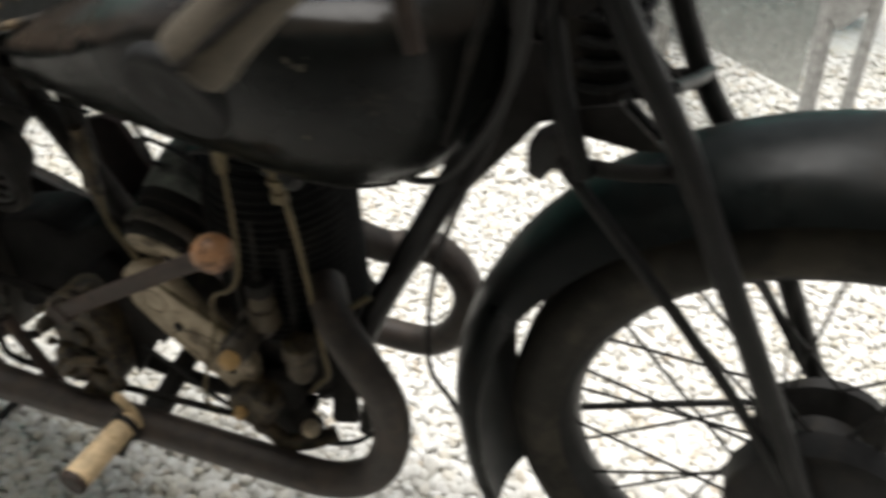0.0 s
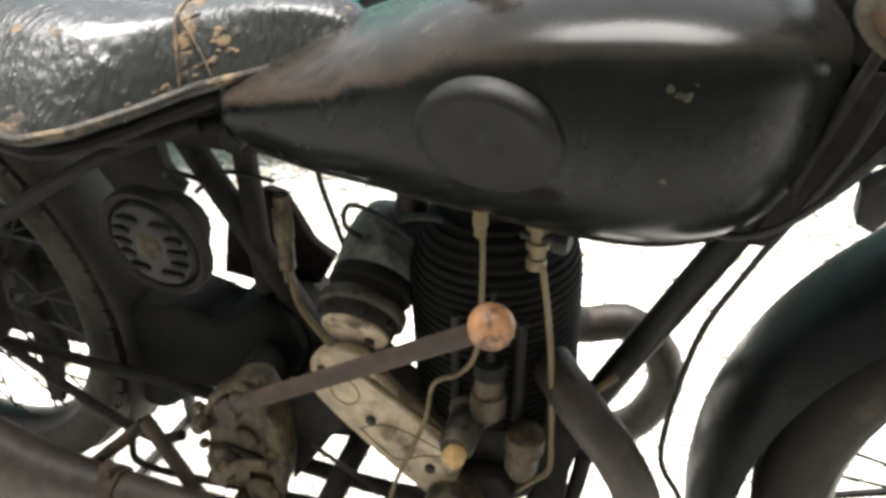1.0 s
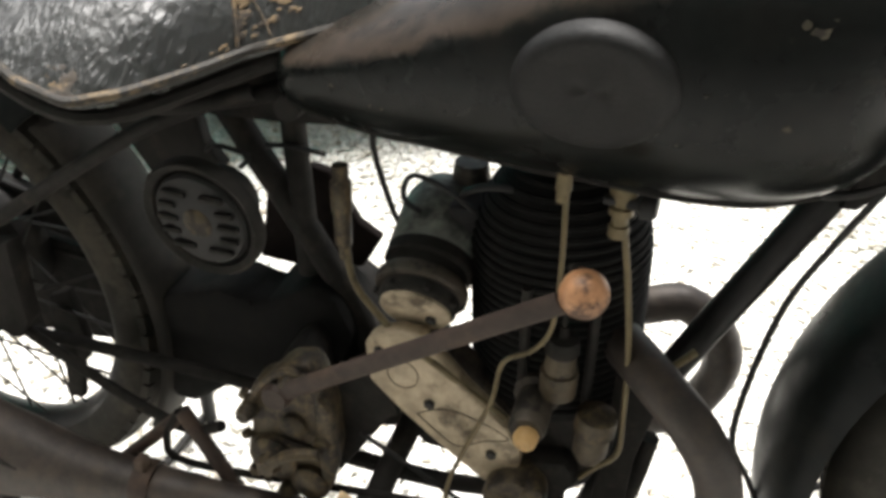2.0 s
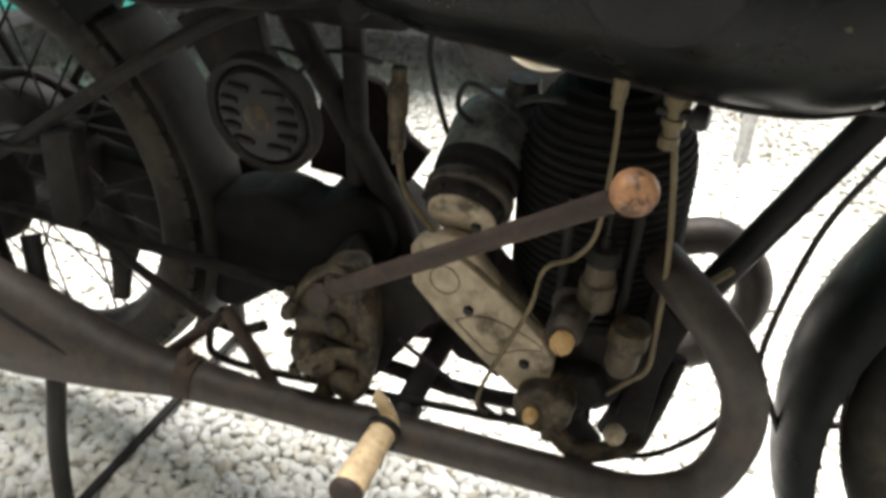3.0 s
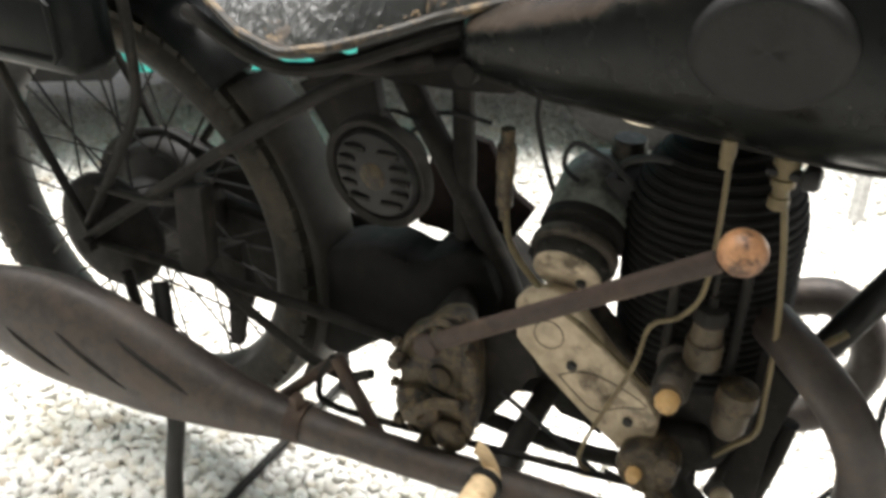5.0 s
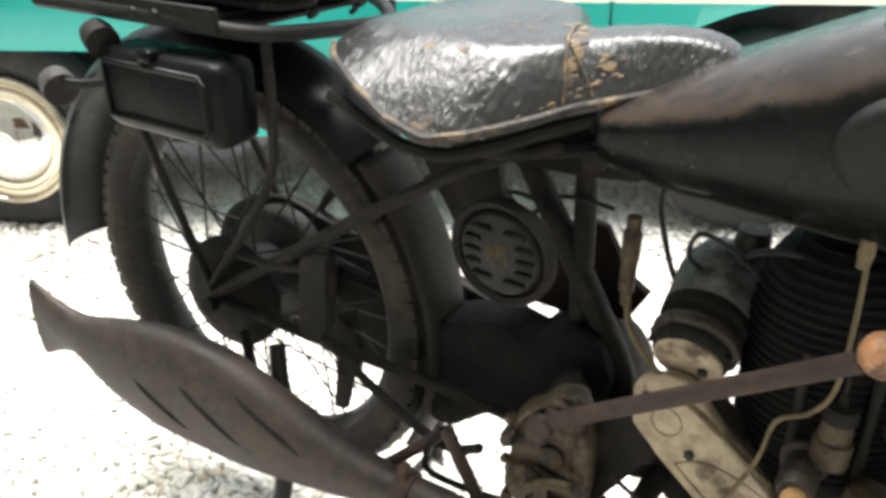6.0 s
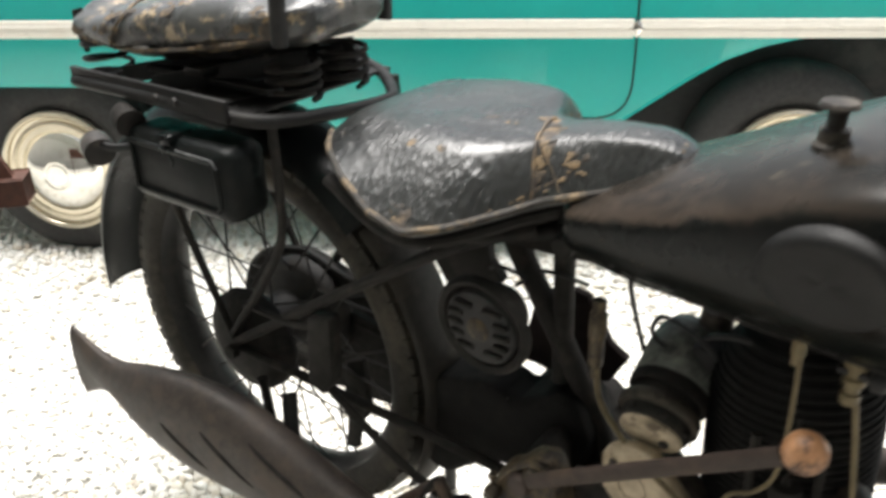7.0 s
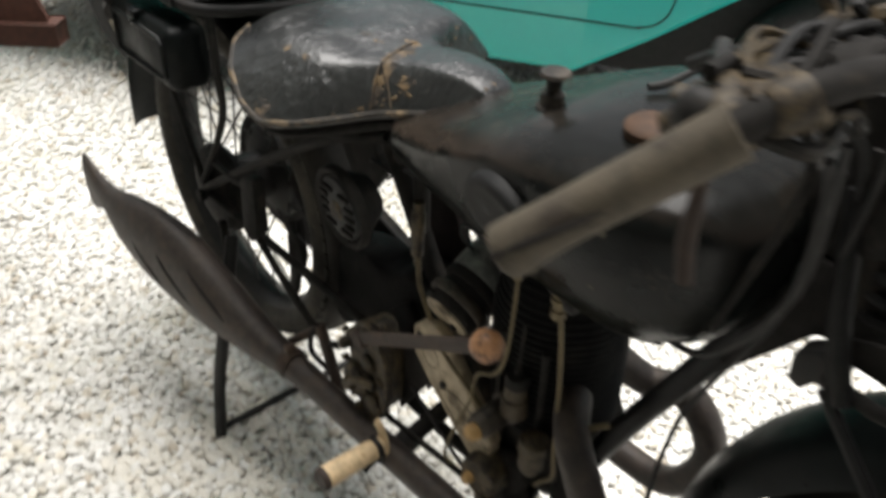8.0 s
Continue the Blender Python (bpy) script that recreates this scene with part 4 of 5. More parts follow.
for x, z, r, h in ((-0.178, -0.068, 0.030, 0.018), (-0.178, -0.068, 0.015, 0.03), (-0.135, -0.10, 0.024, 0.014), (-0.115, -0.03, 0.012, 0.012), (-0.205, -0.005, 0.011, 0.02), (-0.15, -0.015, 0.016, 0.010), (-0.165, -0.125, 0.013, 0.02), (-0.205, -0.10, 0.009, 0.012), (-0.15, 0.05, 0.011, 0.012)):
    part("boss", lathe([(0.0, h), (r * 0.7, h), (r, h * 0.6), (r * 1.05, -0.01)], (x, -0.135, z), (0, -1, 0), 16), GEAR, gearbox)
for x, z in ((-0.208, 0.018), (-0.118, 0.045), (-0.113, -0.03), (-0.19, -0.11), (-0.13, 0.062), (-0.212, -0.045)):
    bolt(gearbox, (x, -0.134, z), r=0.006, h=0.010, material=GEAR)
part("flange", tube([(-0.205, -0.134, 0.0), (-0.185, -0.138, 0.036), (-0.15, -0.138, 0.066), (-0.118, -0.137, 0.05)], 0.005, 7), GEAR, gearbox)
part("flange", tube([(-0.205, -0.134, -0.05), (-0.17, -0.138, -0.042), (-0.125, -0.138, -0.05)], 0.005, 7), GEAR, gearbox)
part("selector_arm", tube([(-0.178, -0.16, -0.068), (-0.15, -0.16, -0.04), (-0.115, -0.152, -0.035)], 0.007, 8), GEAR, gearbox)
drum("clutch_case", (-0.185, -0.005), 0.082, 0.0, 0.10, SOOT, bike, "greasy black clutch housing", 0.012)
part("gear_housing", plate([(-0.40, 0.03), (-0.362, 0.050), (-0.296, 0.069), (-0.262, 0.062), (-0.246, 0.056), (-0.222, 0.068), (-0.19, 0.092), (-0.165, 0.10), (-0.138, 0.085), (-0.119, 0.04), (-0.148, -0.05), (-0.21, -0.06), (-0.274, -0.072), (-0.32, -0.105), (-0.36, -0.140), (-0.40, -0.135)], -0.035, 0.05, 0.014), FIN, bike, "oily black gear housing behind the wheel guard")

# gear lever
lever = part("gear_lever", tube([(-0.16, -0.142, 0.035), (-0.05, -0.158, 0.118), (0.135, -0.188, 0.258)], 0.01, 12, 3, flat=(0.005, 0.0112)), RUST, bike, "long brown hand gear lever")
part("knob", ball((0.152, -0.190, 0.272), 0.0205), WOOD, lever, "round orange-brown wooden knob")
part("pivot", lathe([(0.0, 0.01), (0.014, 0.01), (0.017, 0.004), (0.017, -0.02)], (-0.165, -0.14, 0.03), (0, -1, 0), 18), RUST, lever)

# foot peg
peg = part("foot_peg", tube([(-0.064, -0.178, -0.104), (-0.065, -0.20, -0.101), (-0.065, -0.288, -0.098)], [0.015, 0.0165, 0.0185], 18), PEG, bike, "cream rubber foot peg with a worn end")
part("peg_end", lathe([(0.0, 0.003), (0.017, 0.003), (0.019, 0.0), (0.019, -0.006)], (-0.065, -0.289, -0.098), (0, -1, 0.03), 22), RUST, peg)
part("peg_collar", lathe([(0.016, -0.004), (0.021, -0.004), (0.021, 0.004), (0.016, 0.004)], (-0.065, -0.190, -0.102), (0, -1, 0.02), 20), BLACK, peg)
part("peg_flange", tube([(-0.06, -0.176, -0.12), (-0.063, -0.172, -0.10), (-0.075, -0.172, -0.075), (-0.085, -0.172, -0.07)], 0.008, 10, flat=(0.005, 0.010)), PEG, peg)
part("peg_arm", tube([(-0.05, -0.165, -0.15), (-0.062, -0.19, -0.125), (-0.062, -0.215, -0.135)], 0.006, 8), BLACK, peg)

# horn
horn = part("horn", lathe([(0.0, 0.055), (0.035, 0.055), (0.05, 0.03), (0.058, 0.0), (0.065, -0.004), (0.068, 0.0), (0.068, 0.012), (0.064, 0.012)], (-0.243, -0.115, 0.222), (0.06, 1, 0.08), 36), SOOT, bike, "round black horn with a slotted grille")
part("grille", lathe([(0.0, -0.006), (0.022, -0.006), (0.05, -0.003), (0.054, 0.002)], (-0.243, -0.115, 0.222), (0.06, 1, 0.08), 36), BLACK, horn)
part("boss", lathe([(0.0, -0.010), (0.014, -0.009), (0.019, -0.004)], (-0.243, -0.115, 0.222), (0.06, 1, 0.08), 20), GEAR, horn)
for k in range(5):
    for s in (-1, 1):
        z = 0.222 + (k - 2) * 0.0155
        x0 = 0.023 if abs(k - 2) < 2 else 0.008
        x1 = math.sqrt(max(0.0, 0.047 ** 2 - (z - 0.222) ** 2))
        if x1 - x0 > 0.006:
            dy = -0.06 * s * (x0 + x1) / 2 - 0.08 * (z - 0.222)
            part("slot", box((-0.243 + min(s * x0, s * x1), -0.1245 + dy, z - 0.0034), (-0.243 + max(s * x0, s * x1), -0.117 + dy, z + 0.0034), 0.0025), SOOT, horn)

# pipes and taps
part("oil_pipe", tube([(0.168, -0.088, 0.292), (0.181, -0.09, 0.227), (0.194, -0.095, 0.142), (0.199, -0.095, 0.064), (0.200, -0.09, 0.009), (0.181, -0.085, -0.023), (0.165, -0.08, -0.05)], 0.0033, 10), BRASS, bike, "tarnished metal oil pipe")
part("oil_pipe", tube([(0.118, -0.11, 0.335), (0.122, -0.115, 0.285), (0.124, -0.12, 0.222), (0.121, -0.125, 0.178), (0.105, -0.125, 0.150), (0.079, -0.125, 0.129), (0.070, -0.125, 0.076), (0.045, -0.125, 0.001), (0.029, -0.125, -0.052), (0.026, -0.125, -0.085), (0.045, -0.12, -0.10)], 0.0026, 10), BRASS, bike)
part("oil_pipe", tube([(0.20, -0.095, 0.12), (0.225, -0.09, 0.125), (0.255, -0.07, 0.145)], 0.004, 8), BRASS, bike)
part("oil_pipe", tube([(-0.104, -0.08, 0.276), (-0.100, -0.08, 0.195), (-0.090, -0.085, 0.158), (-0.066, -0.09, 0.131), (-0.030, -0.105, 0.112), (0.005, -0.112, 0.098), (0.041, -0.105, 0.064), (0.081, -0.10, 0.032)], 0.004, 8), BRASS, bike)
part("oil_filter", lathe([(0.0, 0.10), (0.008, 0.10), (0.008, 0.085), (0.0105, 0.082), (0.0105, 0.05), (0.009, 0.047), (0.009, 0.012), (0.005, 0.006), (0.005, -0.006), (0.0, -0.006)], (-0.103, -0.08, 0.19), (0, 0.02, 1), 16), GEAR, bike)
tap = part("fuel_tap", lathe([(0.0, 0.024), (0.009, 0.024), (0.009, 0.016), (0.0125, 0.015), (0.0125, 0.006), (0.0085, 0.005), (0.0085, -0.006), (0.011, -0.007), (0.011, -0.014), (0.0075, -0.015), (0.0075, -0.024), (0.0095, -0.025), (0.0095, -0.036), (0.005, -0.038), (0.0, -0.038)], (0.166, -0.087, 0.305), (0, 0, 1), 10), BRASS, bike, "tarnished brass fuel tap")
part("fuel_tap", lathe([(0.0, 0.02), (0.0068, 0.02), (0.0072, 0.004), (0.0058, 0.0), (0.0058, -0.008), (0.0, -0.008)], (0.117, -0.11, 0.315), (0, 0, 1), 12), BRASS, bike)
part("tap_knob", lathe([(0.0, 0.016), (0.009, 0.016), (0.012, 0.012), (0.012, 0.003), (0.006, 0.0), (0.006, -0.012)], (0.180, -0.09, 0.304), (1, -0.15, 0.05), 14), CABLE, tap)
part("tap_lever", box((0.150, -0.093, 0.300), (0.168, -0.083, 0.307), 0.002), CABLE, tap)
pump = part("oil_pump", lathe([(0.0, 0.03), (0.016, 0.03), (0.019, 0.022), (0.019, -0.02), (0.024, -0.024), (0.024, -0.035)], (0.112, -0.125, 0.075), (0, -1, 0.0), 18), ALU_DARK, bike)
part("pump_cap", lathe([(0.0, 0.016), (0.007, 0.0155), (0.0115, 0.011), (0.0125, 0.004), (0.0115, -0.004), (0.009, -0.01)], (0.114, -0.156, 0.072), (-0.15, -1, 0.1), 9), COPPER, pump, "yellow brass pump cap")
part("pump_body", lathe([(0.0, 0.06), (0.014, 0.058), (0.016, 0.03), (0.019, 0.028), (0.019, 0.0), (0.0, 0.0)], (0.132, -0.105, 0.09), (0.0, 0, 1), 16), POT, pump)
part("pump_head", lathe([(0.0, 0.024), (0.004, 0.023), (0.005, 0.012), (0.015, 0.010), (0.017, 0.0), (0.017, -0.006)], (0.132, -0.105, 0.148), (0, 0, 1), 16), SOOT, pump)
part("pump_rod", tube([(0.132, -0.105, 0.16), (0.130, -0.10, 0.24)], 0.0025, 6), SOOT, pump)
part("pump_body", lathe([(0.0, 0.058), (0.010, 0.056), (0.019, 0.05), (0.020, 0.03), (0.018, 0.028), (0.018, 0.0), (0.012, -0.012), (0.0, -0.012)], (0.172, -0.105, 0.02), (0.05, 0, 1), 16), POT, pump)
part("pump_cap", lathe([(0.0, 0.060), (0.011, 0.058), (0.0205, 0.051), (0.0215, 0.03), (0.019, 0.029)], (0.172, -0.105, 0.02), (0.05, 0, 1), 16), GEAR, pump)
end_cover = drum("end_cover", (0.101, -0.058), 0.034, -0.135, -0.08, GEAR, bike, "", 0.008)
part("cover_nut", lathe([(0.0, 0.012), (0.007, 0.012), (0.009, 0.006), (0.009, 0.0)], (0.091, -0.135, -0.06), (0, -1, 0), 8), COPPER, end_cover)
part("cover_boss", lathe([(0.0, 0.01), (0.012, 0.008), (0.016, 0.0), (0.016, -0.02)], (0.122, -0.128, -0.04), (0.2, -1, 0.1), 14), GEAR, end_cover)
part("cover_boss", lathe([(0.0, 0.01), (0.010, 0.008), (0.013, 0.0), (0.013, -0.02)], (0.115, -0.132, -0.082), (0.1, -1, -0.1), 12), GEAR, end_cover)
part("drain_bolt", ball((0.184, -0.122, -0.068), 0.0125), ALU, bike)
part("crank_arm", tube([(0.102, -0.125, -0.045), (0.118, -0.128, -0.082), (0.149, -0.128, -0.105), (0.186, -0.12, -0.094), (0.21, -0.10, -0.09)], 0.0115, 10), GEAR, bike)
frame_tube("cradle_bar", [(0.222, -0.03, 0.03), (0.205, -0.03, -0.04), (0.186, -0.03, -0.10), (0.172, -0.03, -0.155)], 0.0125)
frame_tube("cradle_bar", [(0.233, -0.035, -0.01), (0.226, -0.035, -0.08), (0.214, -0.035, -0.16)], 0.010)
part("sump", plate([(0.07, -0.035), (0.15, -0.015), (0.166, -0.045), (0.140, -0.085), (0.155, -0.118), (0.175, -0.132), (0.135, -0.145), (0.10, -0.12)], -0.10, -0.06, 0.010), SOOT, bike, "oily sump under the crankcase")
part("gearbox_plate", plate([(-0.112, 0.05), (-0.062, 0.05), (-0.040, -0.003), (-0.051, -0.009), (-0.118, -0.120), (-0.125, -0.05)], -0.098, -0.086, 0.002), SOOT, bike)
part("engine_plate", plate([(0.185, 0.09), (0.231, 0.05), (0.219, -0.025), (0.218, -0.115), (0.192, -0.125), (0.18, -0.10), (0.186, -0.03)], -0.062, -0.05, 0.002), SOOT, bike)
part("cable", tube([(-0.099, 0.0, 0.30), (-0.099, 0.0, 0.27), (-0.084, 0.0, 0.217), (-0.066, -0.01, 0.189), (-0.03, -0.03, 0.17)], 0.0035, 7), CABLE, bike)
part("cable", tube([(-0.29, -0.02, 0.25), (-0.275, -0.03, 0.262), (-0.255, -0.03, 0.262), (-0.238, -0.02, 0.25), (-0.25, -0.02, 0.235)], 0.003, 7), CABLE, bike)
part("cable", tube([(-0.22, -0.01, 0.262), (-0.19, -0.015, 0.268), (-0.15, -0.01, 0.262)], 0.003, 7), CABLE, bike)
part("carburettor", lathe([(0.0, 0.06), (0.018, 0.06), (0.022, 0.03), (0.02, -0.03), (0.012, -0.05), (0.0, -0.05)], (0.0, 0.03, 0.20), (0, 0, 1), 18), ALU_DARK, bike)

# toolbox, rack, lamps
toolbox = part("toolbox", box((-0.805, -0.20, 0.298), (-0.585, -0.125, 0.408), 0.018, segs=3), FENDER, bike, "black sheet-metal toolbox with a raised lid")
part("lid_rim", tube([(-0.788, -0.201, 0.318), (-0.612, -0.201, 0.318), (-0.604, -0.201, 0.326), (-0.604, -0.201, 0.382), (-0.612, -0.201, 0.390), (-0.788, -0.201, 0.390), (-0.788, -0.201, 0.318)], 0.0045, 8, 1), FENDER, toolbox)
part("latch", box((-0.715, -0.206, 0.397), (-0.69, -0.18, 0.413), 0.004), FENDER, toolbox)
rack = part("rear_rack", tube([(-0.95, -0.172, 0.446), (-0.74, -0.172, 0.448), (-0.61, -0.162, 0.442), (-0.56, -0.128, 0.436), (-0.528, -0.03, 0.430), (-0.518, 0.045, 0.427), (-0.535, 0.085, 0.428), (-0.62, 0.15, 0.438), (-0.74, 0.170, 0.446), (-0.95, 0.172, 0.445)], 0.010, 10), BLACK, bike, "black tubular rear rack")
for s, end in ((-1, -0.60), (1, -0.70)):
    part("rack_rail", box((-0.955, 0.172 * s - 0.004, 0.437), (end, 0.172 * s + 0.004, 0.468), 0.002), BLACK, rack)
part("rack_plate", plate([(-0.86, 0.436), (-0.60, 0.436), (-0.60, 0.442), (-0.86, 0.442)], -0.165, 0.16, 0.001), BLACK, rack)
for a, b in (((-0.90, -0.12, 0.45), (-0.66, 0.06, 0.49)), ((-0.86, -0.06, 0.45), (-0.62, 0.10, 0.485)), ((-0.80, -0.14, 0.452), (-0.60, -0.02, 0.49))):
    part("cross_brace", tube([a, b], 0.008, 6, flat=(0.005, 0.016)), BLACK, rack)
for x in (-0.93, -0.80, -0.66):
    part("cross_bar", box((x - 0.012, -0.17, 0.442), (x + 0.012, 0.17, 0.449), 0.002), BLACK, rack)
part("rack_bolt", lathe([(0.0, 0.006), (0.007, 0.006), (0.007, 0.0)], (-0.70, -0.177, 0.452), (0, -1, 0), 6), GREASE, rack)
part("rack_bolt", lathe([(0.0, 0.006), (0.006, 0.006), (0.006, 0.0)], (-0.74, -0.177, 0.452), (0, -1, 0), 6), GREASE, rack)


def coil(c, r, height, turns, wire):
    n = int(turns * 14)
    return tube([(c[0] + r * math.cos(2 * math.pi * turns * k / n), c[1] + r * math.sin(2 * math.pi * turns * k / n), c[2] + height * k / n) for k in range(n + 1)], wire, 7, 1)


def make_pillion():
    rows = [(-1.04, 0, 0.512, 0.085, 0.022), (-1.025, 0, 0.512, 0.115, 0.034), (-0.96, 0, 0.512, 0.128, 0.034), (-0.90, 0, 0.514, 0.132, 0.042), (-0.83, 0, 0.520, 0.135, 0.05), (-0.73, 0, 0.532, 0.132, 0.048), (-0.63, 0, 0.545, 0.12, 0.038), (-0.56, 0, 0.556, 0.10, 0.03), (-0.53, 0, 0.56, 0.06, 0.016)]
    rings = [superring(*r, n=44, e=2.5) for r in interpolate(rows, 40)]
    for ring in rings:
        for v in ring:
            v.z += 0.011 * noise.noise(v * 13.0) + 0.004 * noise.noise(v * 38.0)
            v.y += 0.010 * noise.noise(v * 11.0 + Vector((4.0, 0.0, 0.0)))
    pad = part("pillion_seat", loft(rings), PILLION, bike, "cracked leather pillion seat on coil springs")
    for x, y in ((-0.985, -0.09), (-0.985, 0.09), (-0.645, 0.09)):
        part("coil_spring", coil((x, y, 0.424), 0.036, 0.066, 2.9, 0.0042), BLACK, pad)
    for x, y in ((-0.60, -0.05), (-0.60, 0.05)):
        part("coil_spring", coil((x, y, 0.445), 0.036, 0.055, 3.6, 0.0046), SOOT, pad)
    part("spring_bar", box((-0.88, -0.10, 0.455), (-0.60, -0.07, 0.464), 0.002), BLACK, pad)
    part("spring_bar", box((-0.88, 0.07, 0.455), (-0.60, 0.10, 0.464), 0.002), BLACK, pad)
    part("spring_bar", box((-0.75, -0.12, 0.47), (-0.71, 0.12, 0.482), 0.002), BLACK, pad)
    def on_pad(x, a):
        r = np.array(rows)
        z, hy, hz = (np.interp(x, r[:, 0], r[:, k]) for k in (2, 3, 4))
        ca, sa = math.cos(a), math.sin(a)
        return Vector((x, (hy * 1.01 + 0.003) * math.copysign(abs(ca) ** 0.8, ca), z + (hz * 1.01 + 0.003) * math.copysign(abs(sa) ** 0.8, sa)))
    part("seam", tube([on_pad(x, 3.5) for x in np.linspace(-1.03, -0.56, 14)], 0.003, 6), STITCH, pad, "bare tan seam")
    part("seam", tube([on_pad(-0.885 + 0.02 * math.sin(3 * a), a) for a in np.linspace(1.2, 3.6, 12)], 0.003, 6), STITCH, pad)
    rng = random.Random(12)
    for x, a, n in ((-1.0, 3.3, 14), (-0.90, 3.1, 10), (-0.88, 2.6, 8), (-0.80, 3.6, 8), (-0.66, 3.5, 10), (-0.60, 3.2, 10), (-0.57, 2.7, 6), (-0.78, 2.5, 5)):
        for _ in range(n):
            px, pa = x + rng.uniform(-0.035, 0.035), a + rng.uniform(-0.16, 0.16)
            c = on_pad(px, pa)
            part("torn_patch", flake(c, (on_pad(px + 0.004, pa) - c).normalized(), (on_pad(px, pa + 0.03) - c).normalized(), rng.uniform(0.004, 0.010), rng, bmesh.new()), STITCH, pad)
    part("torn_flap", plate([(-1.05, 0.53), (-1.03, 0.535), (-1.025, 0.49), (-1.035, 0.462), (-1.048, 0.49)], -0.10, -0.09, 0.002), CASE_BROWN, pad)
    part("grab_handle", tube([(-0.56, -0.105, 0.53), (-0.555, -0.105, 0.60), (-0.535, -0.09, 0.66), (-0.525, 0.0, 0.675), (-0.535, 0.09, 0.66), (-0.555, 0.105, 0.60), (-0.56, 0.105, 0.53)], 0.011, 10), CABLE, pad, "black rubber grab handle")
    return pad


pillion = make_pillion()
lamp = part("rear_lamp", lathe([(0.0, 0.022), (0.014, 0.02), (0.020, 0.012), (0.022, 0.0), (0.022, -0.02), (0.0, -0.02)], (-0.812, -0.185, 0.414), (-1, 0.35, 0.3), 22), SOOT, bike, "small round black rear lamp")
lamp2 = part("rear_lamp", lathe([(0.0, 0.03), (0.018, 0.027), (0.026, 0.015), (0.028, 0.0), (0.028, -0.02), (0.0, -0.02)], (-1.078, -0.091, 0.289), (-1, 0.35, 0.3), 22), LAMP, bike)
part("lamp_arm", tube([(-0.98, -0.06, 0.30), (-1.03, -0.085, 0.295), (-1.07, -0.095, 0.30)], 0.008, 8), BLACK, lamp2)

# front end
GIRDER_TOP = [(0.42, 0.60), (0.47, 0.60), (0.486, 0.545), (0.472, 0.525), (0.452, 0.51), (0.43, 0.51)]
GIRDER_LOW = [(0.447, 0.426), (0.497, 0.443), (0.541, 0.407), (0.519, 0.403), (0.455, 0.408)]


def make_fork():
    crown = part("fork", tube([(0.435, 0, 0.60), (0.47, 0, 0.40)], 0.024, 16), BLACK, bike, "black girder front fork")
    for s in (-1, 1):
        part("fork_tube", tube([(0.44, 0.06 * s, 0.61), (0.49, 0.085 * s, 0.53), (0.552, 0.098 * s, 0.44 - 0.02 * (s + 1)), (0.602, 0.10 * s, 0.345 - 0.01 * (s + 1)), (0.67, 0.10 * s, 0.215), (0.775, 0.10 * s, 0.01)], 0.0125, 10), BLACK, crown)
        part("fork_tube", tube([(0.42, 0.055 * s, 0.56), (0.45, 0.075 * s, 0.45), (0.48, 0.085 * s, 0.38)], 0.010, 10), BLACK, crown)
        part("fork_strut", tube([(0.462, 0.085 * s, 0.385), (0.575, 0.098 * s, 0.272), (0.663, 0.10 * s, 0.166), (0.76, 0.10 * s, 0.03)], 0.0065, 8), BLACK, crown)
        part("link", tube([(0.45, 0.05 * s, 0.37), (0.505, 0.085 * s, 0.392), (0.56, 0.095 * s, 0.41)], 0.0075, 10), SOOT, crown)
        part("link", tube([(0.42, 0.05 * s, 0.56), (0.50, 0.06 * s, 0.585)], 0.012, 10), GREASE, crown)
        part("fender_stay", tube([(0.775, 0.095 * s, 0.01), (0.60, 0.09 * s, -0.07), (0.40, 0.085 * s, -0.17)], 0.005, 8), BLACK, crown)
        part("fender_stay", tube([(0.775, 0.095 * s, 0.01), (0.80, 0.09 * s, -0.10), (0.90, 0.085 * s, -0.20)], 0.005, 8), BLACK, crown)
    part("steering_head", tube([(0.405, 0, 0.63), (0.455, 0, 0.40)], [0.036, 0.03], 18), SOOT, crown)
    for s in (-1, 1):
        part("girder_plate", plate(GIRDER_TOP, 0.062 * s - 0.003, 0.062 * s + 0.003, 0.001), SOOT, crown)
        part("girder_plate", plate(GIRDER_LOW, 0.062 * s - 0.003, 0.062 * s + 0.003, 0.001), SOOT, crown)
    part("steering_gusset", plate([(0.345, 0.30), (0.36, 0.30), (0.425, 0.392), (0.447, 0.40), (0.43, 0.47), (0.40, 0.47), (0.37, 0.38)], -0.035, -0.015, 0.003), SOOT, crown)
    part("spring_guide", tube([(0.47, 0, 0.42), (0.465, 0, 0.58)], 0.027, 14), SOOT, crown)
    part("fork_bridge", tube([(0.538, -0.09, 0.480), (0.55, 0.0, 0.445), (0.558, 0.09, 0.412)], 0.006, 10), FENDER, crown)
    part("head_lug", plate([(0.36, 0.545), (0.40, 0.555), (0.425, 0.52), (0.42, 0.47), (0.39, 0.47), (0.365, 0.50)], -0.03, 0.03, 0.008), SOOT, crown)
    part("fork_spring", coil((0.47, 0.0, 0.42), 0.032, 0.15, 7, 0.006), BLACK, crown)
    part("spring_shackle", plate([(0.419, 0.381), (0.443, 0.401), (0.468, 0.387), (0.465, 0.368), (0.456, 0.359), (0.447, 0.362), (0.436, 0.344), (0.421, 0.35)], -0.058, -0.028, 0.003), GREASE, crown)
    return crown


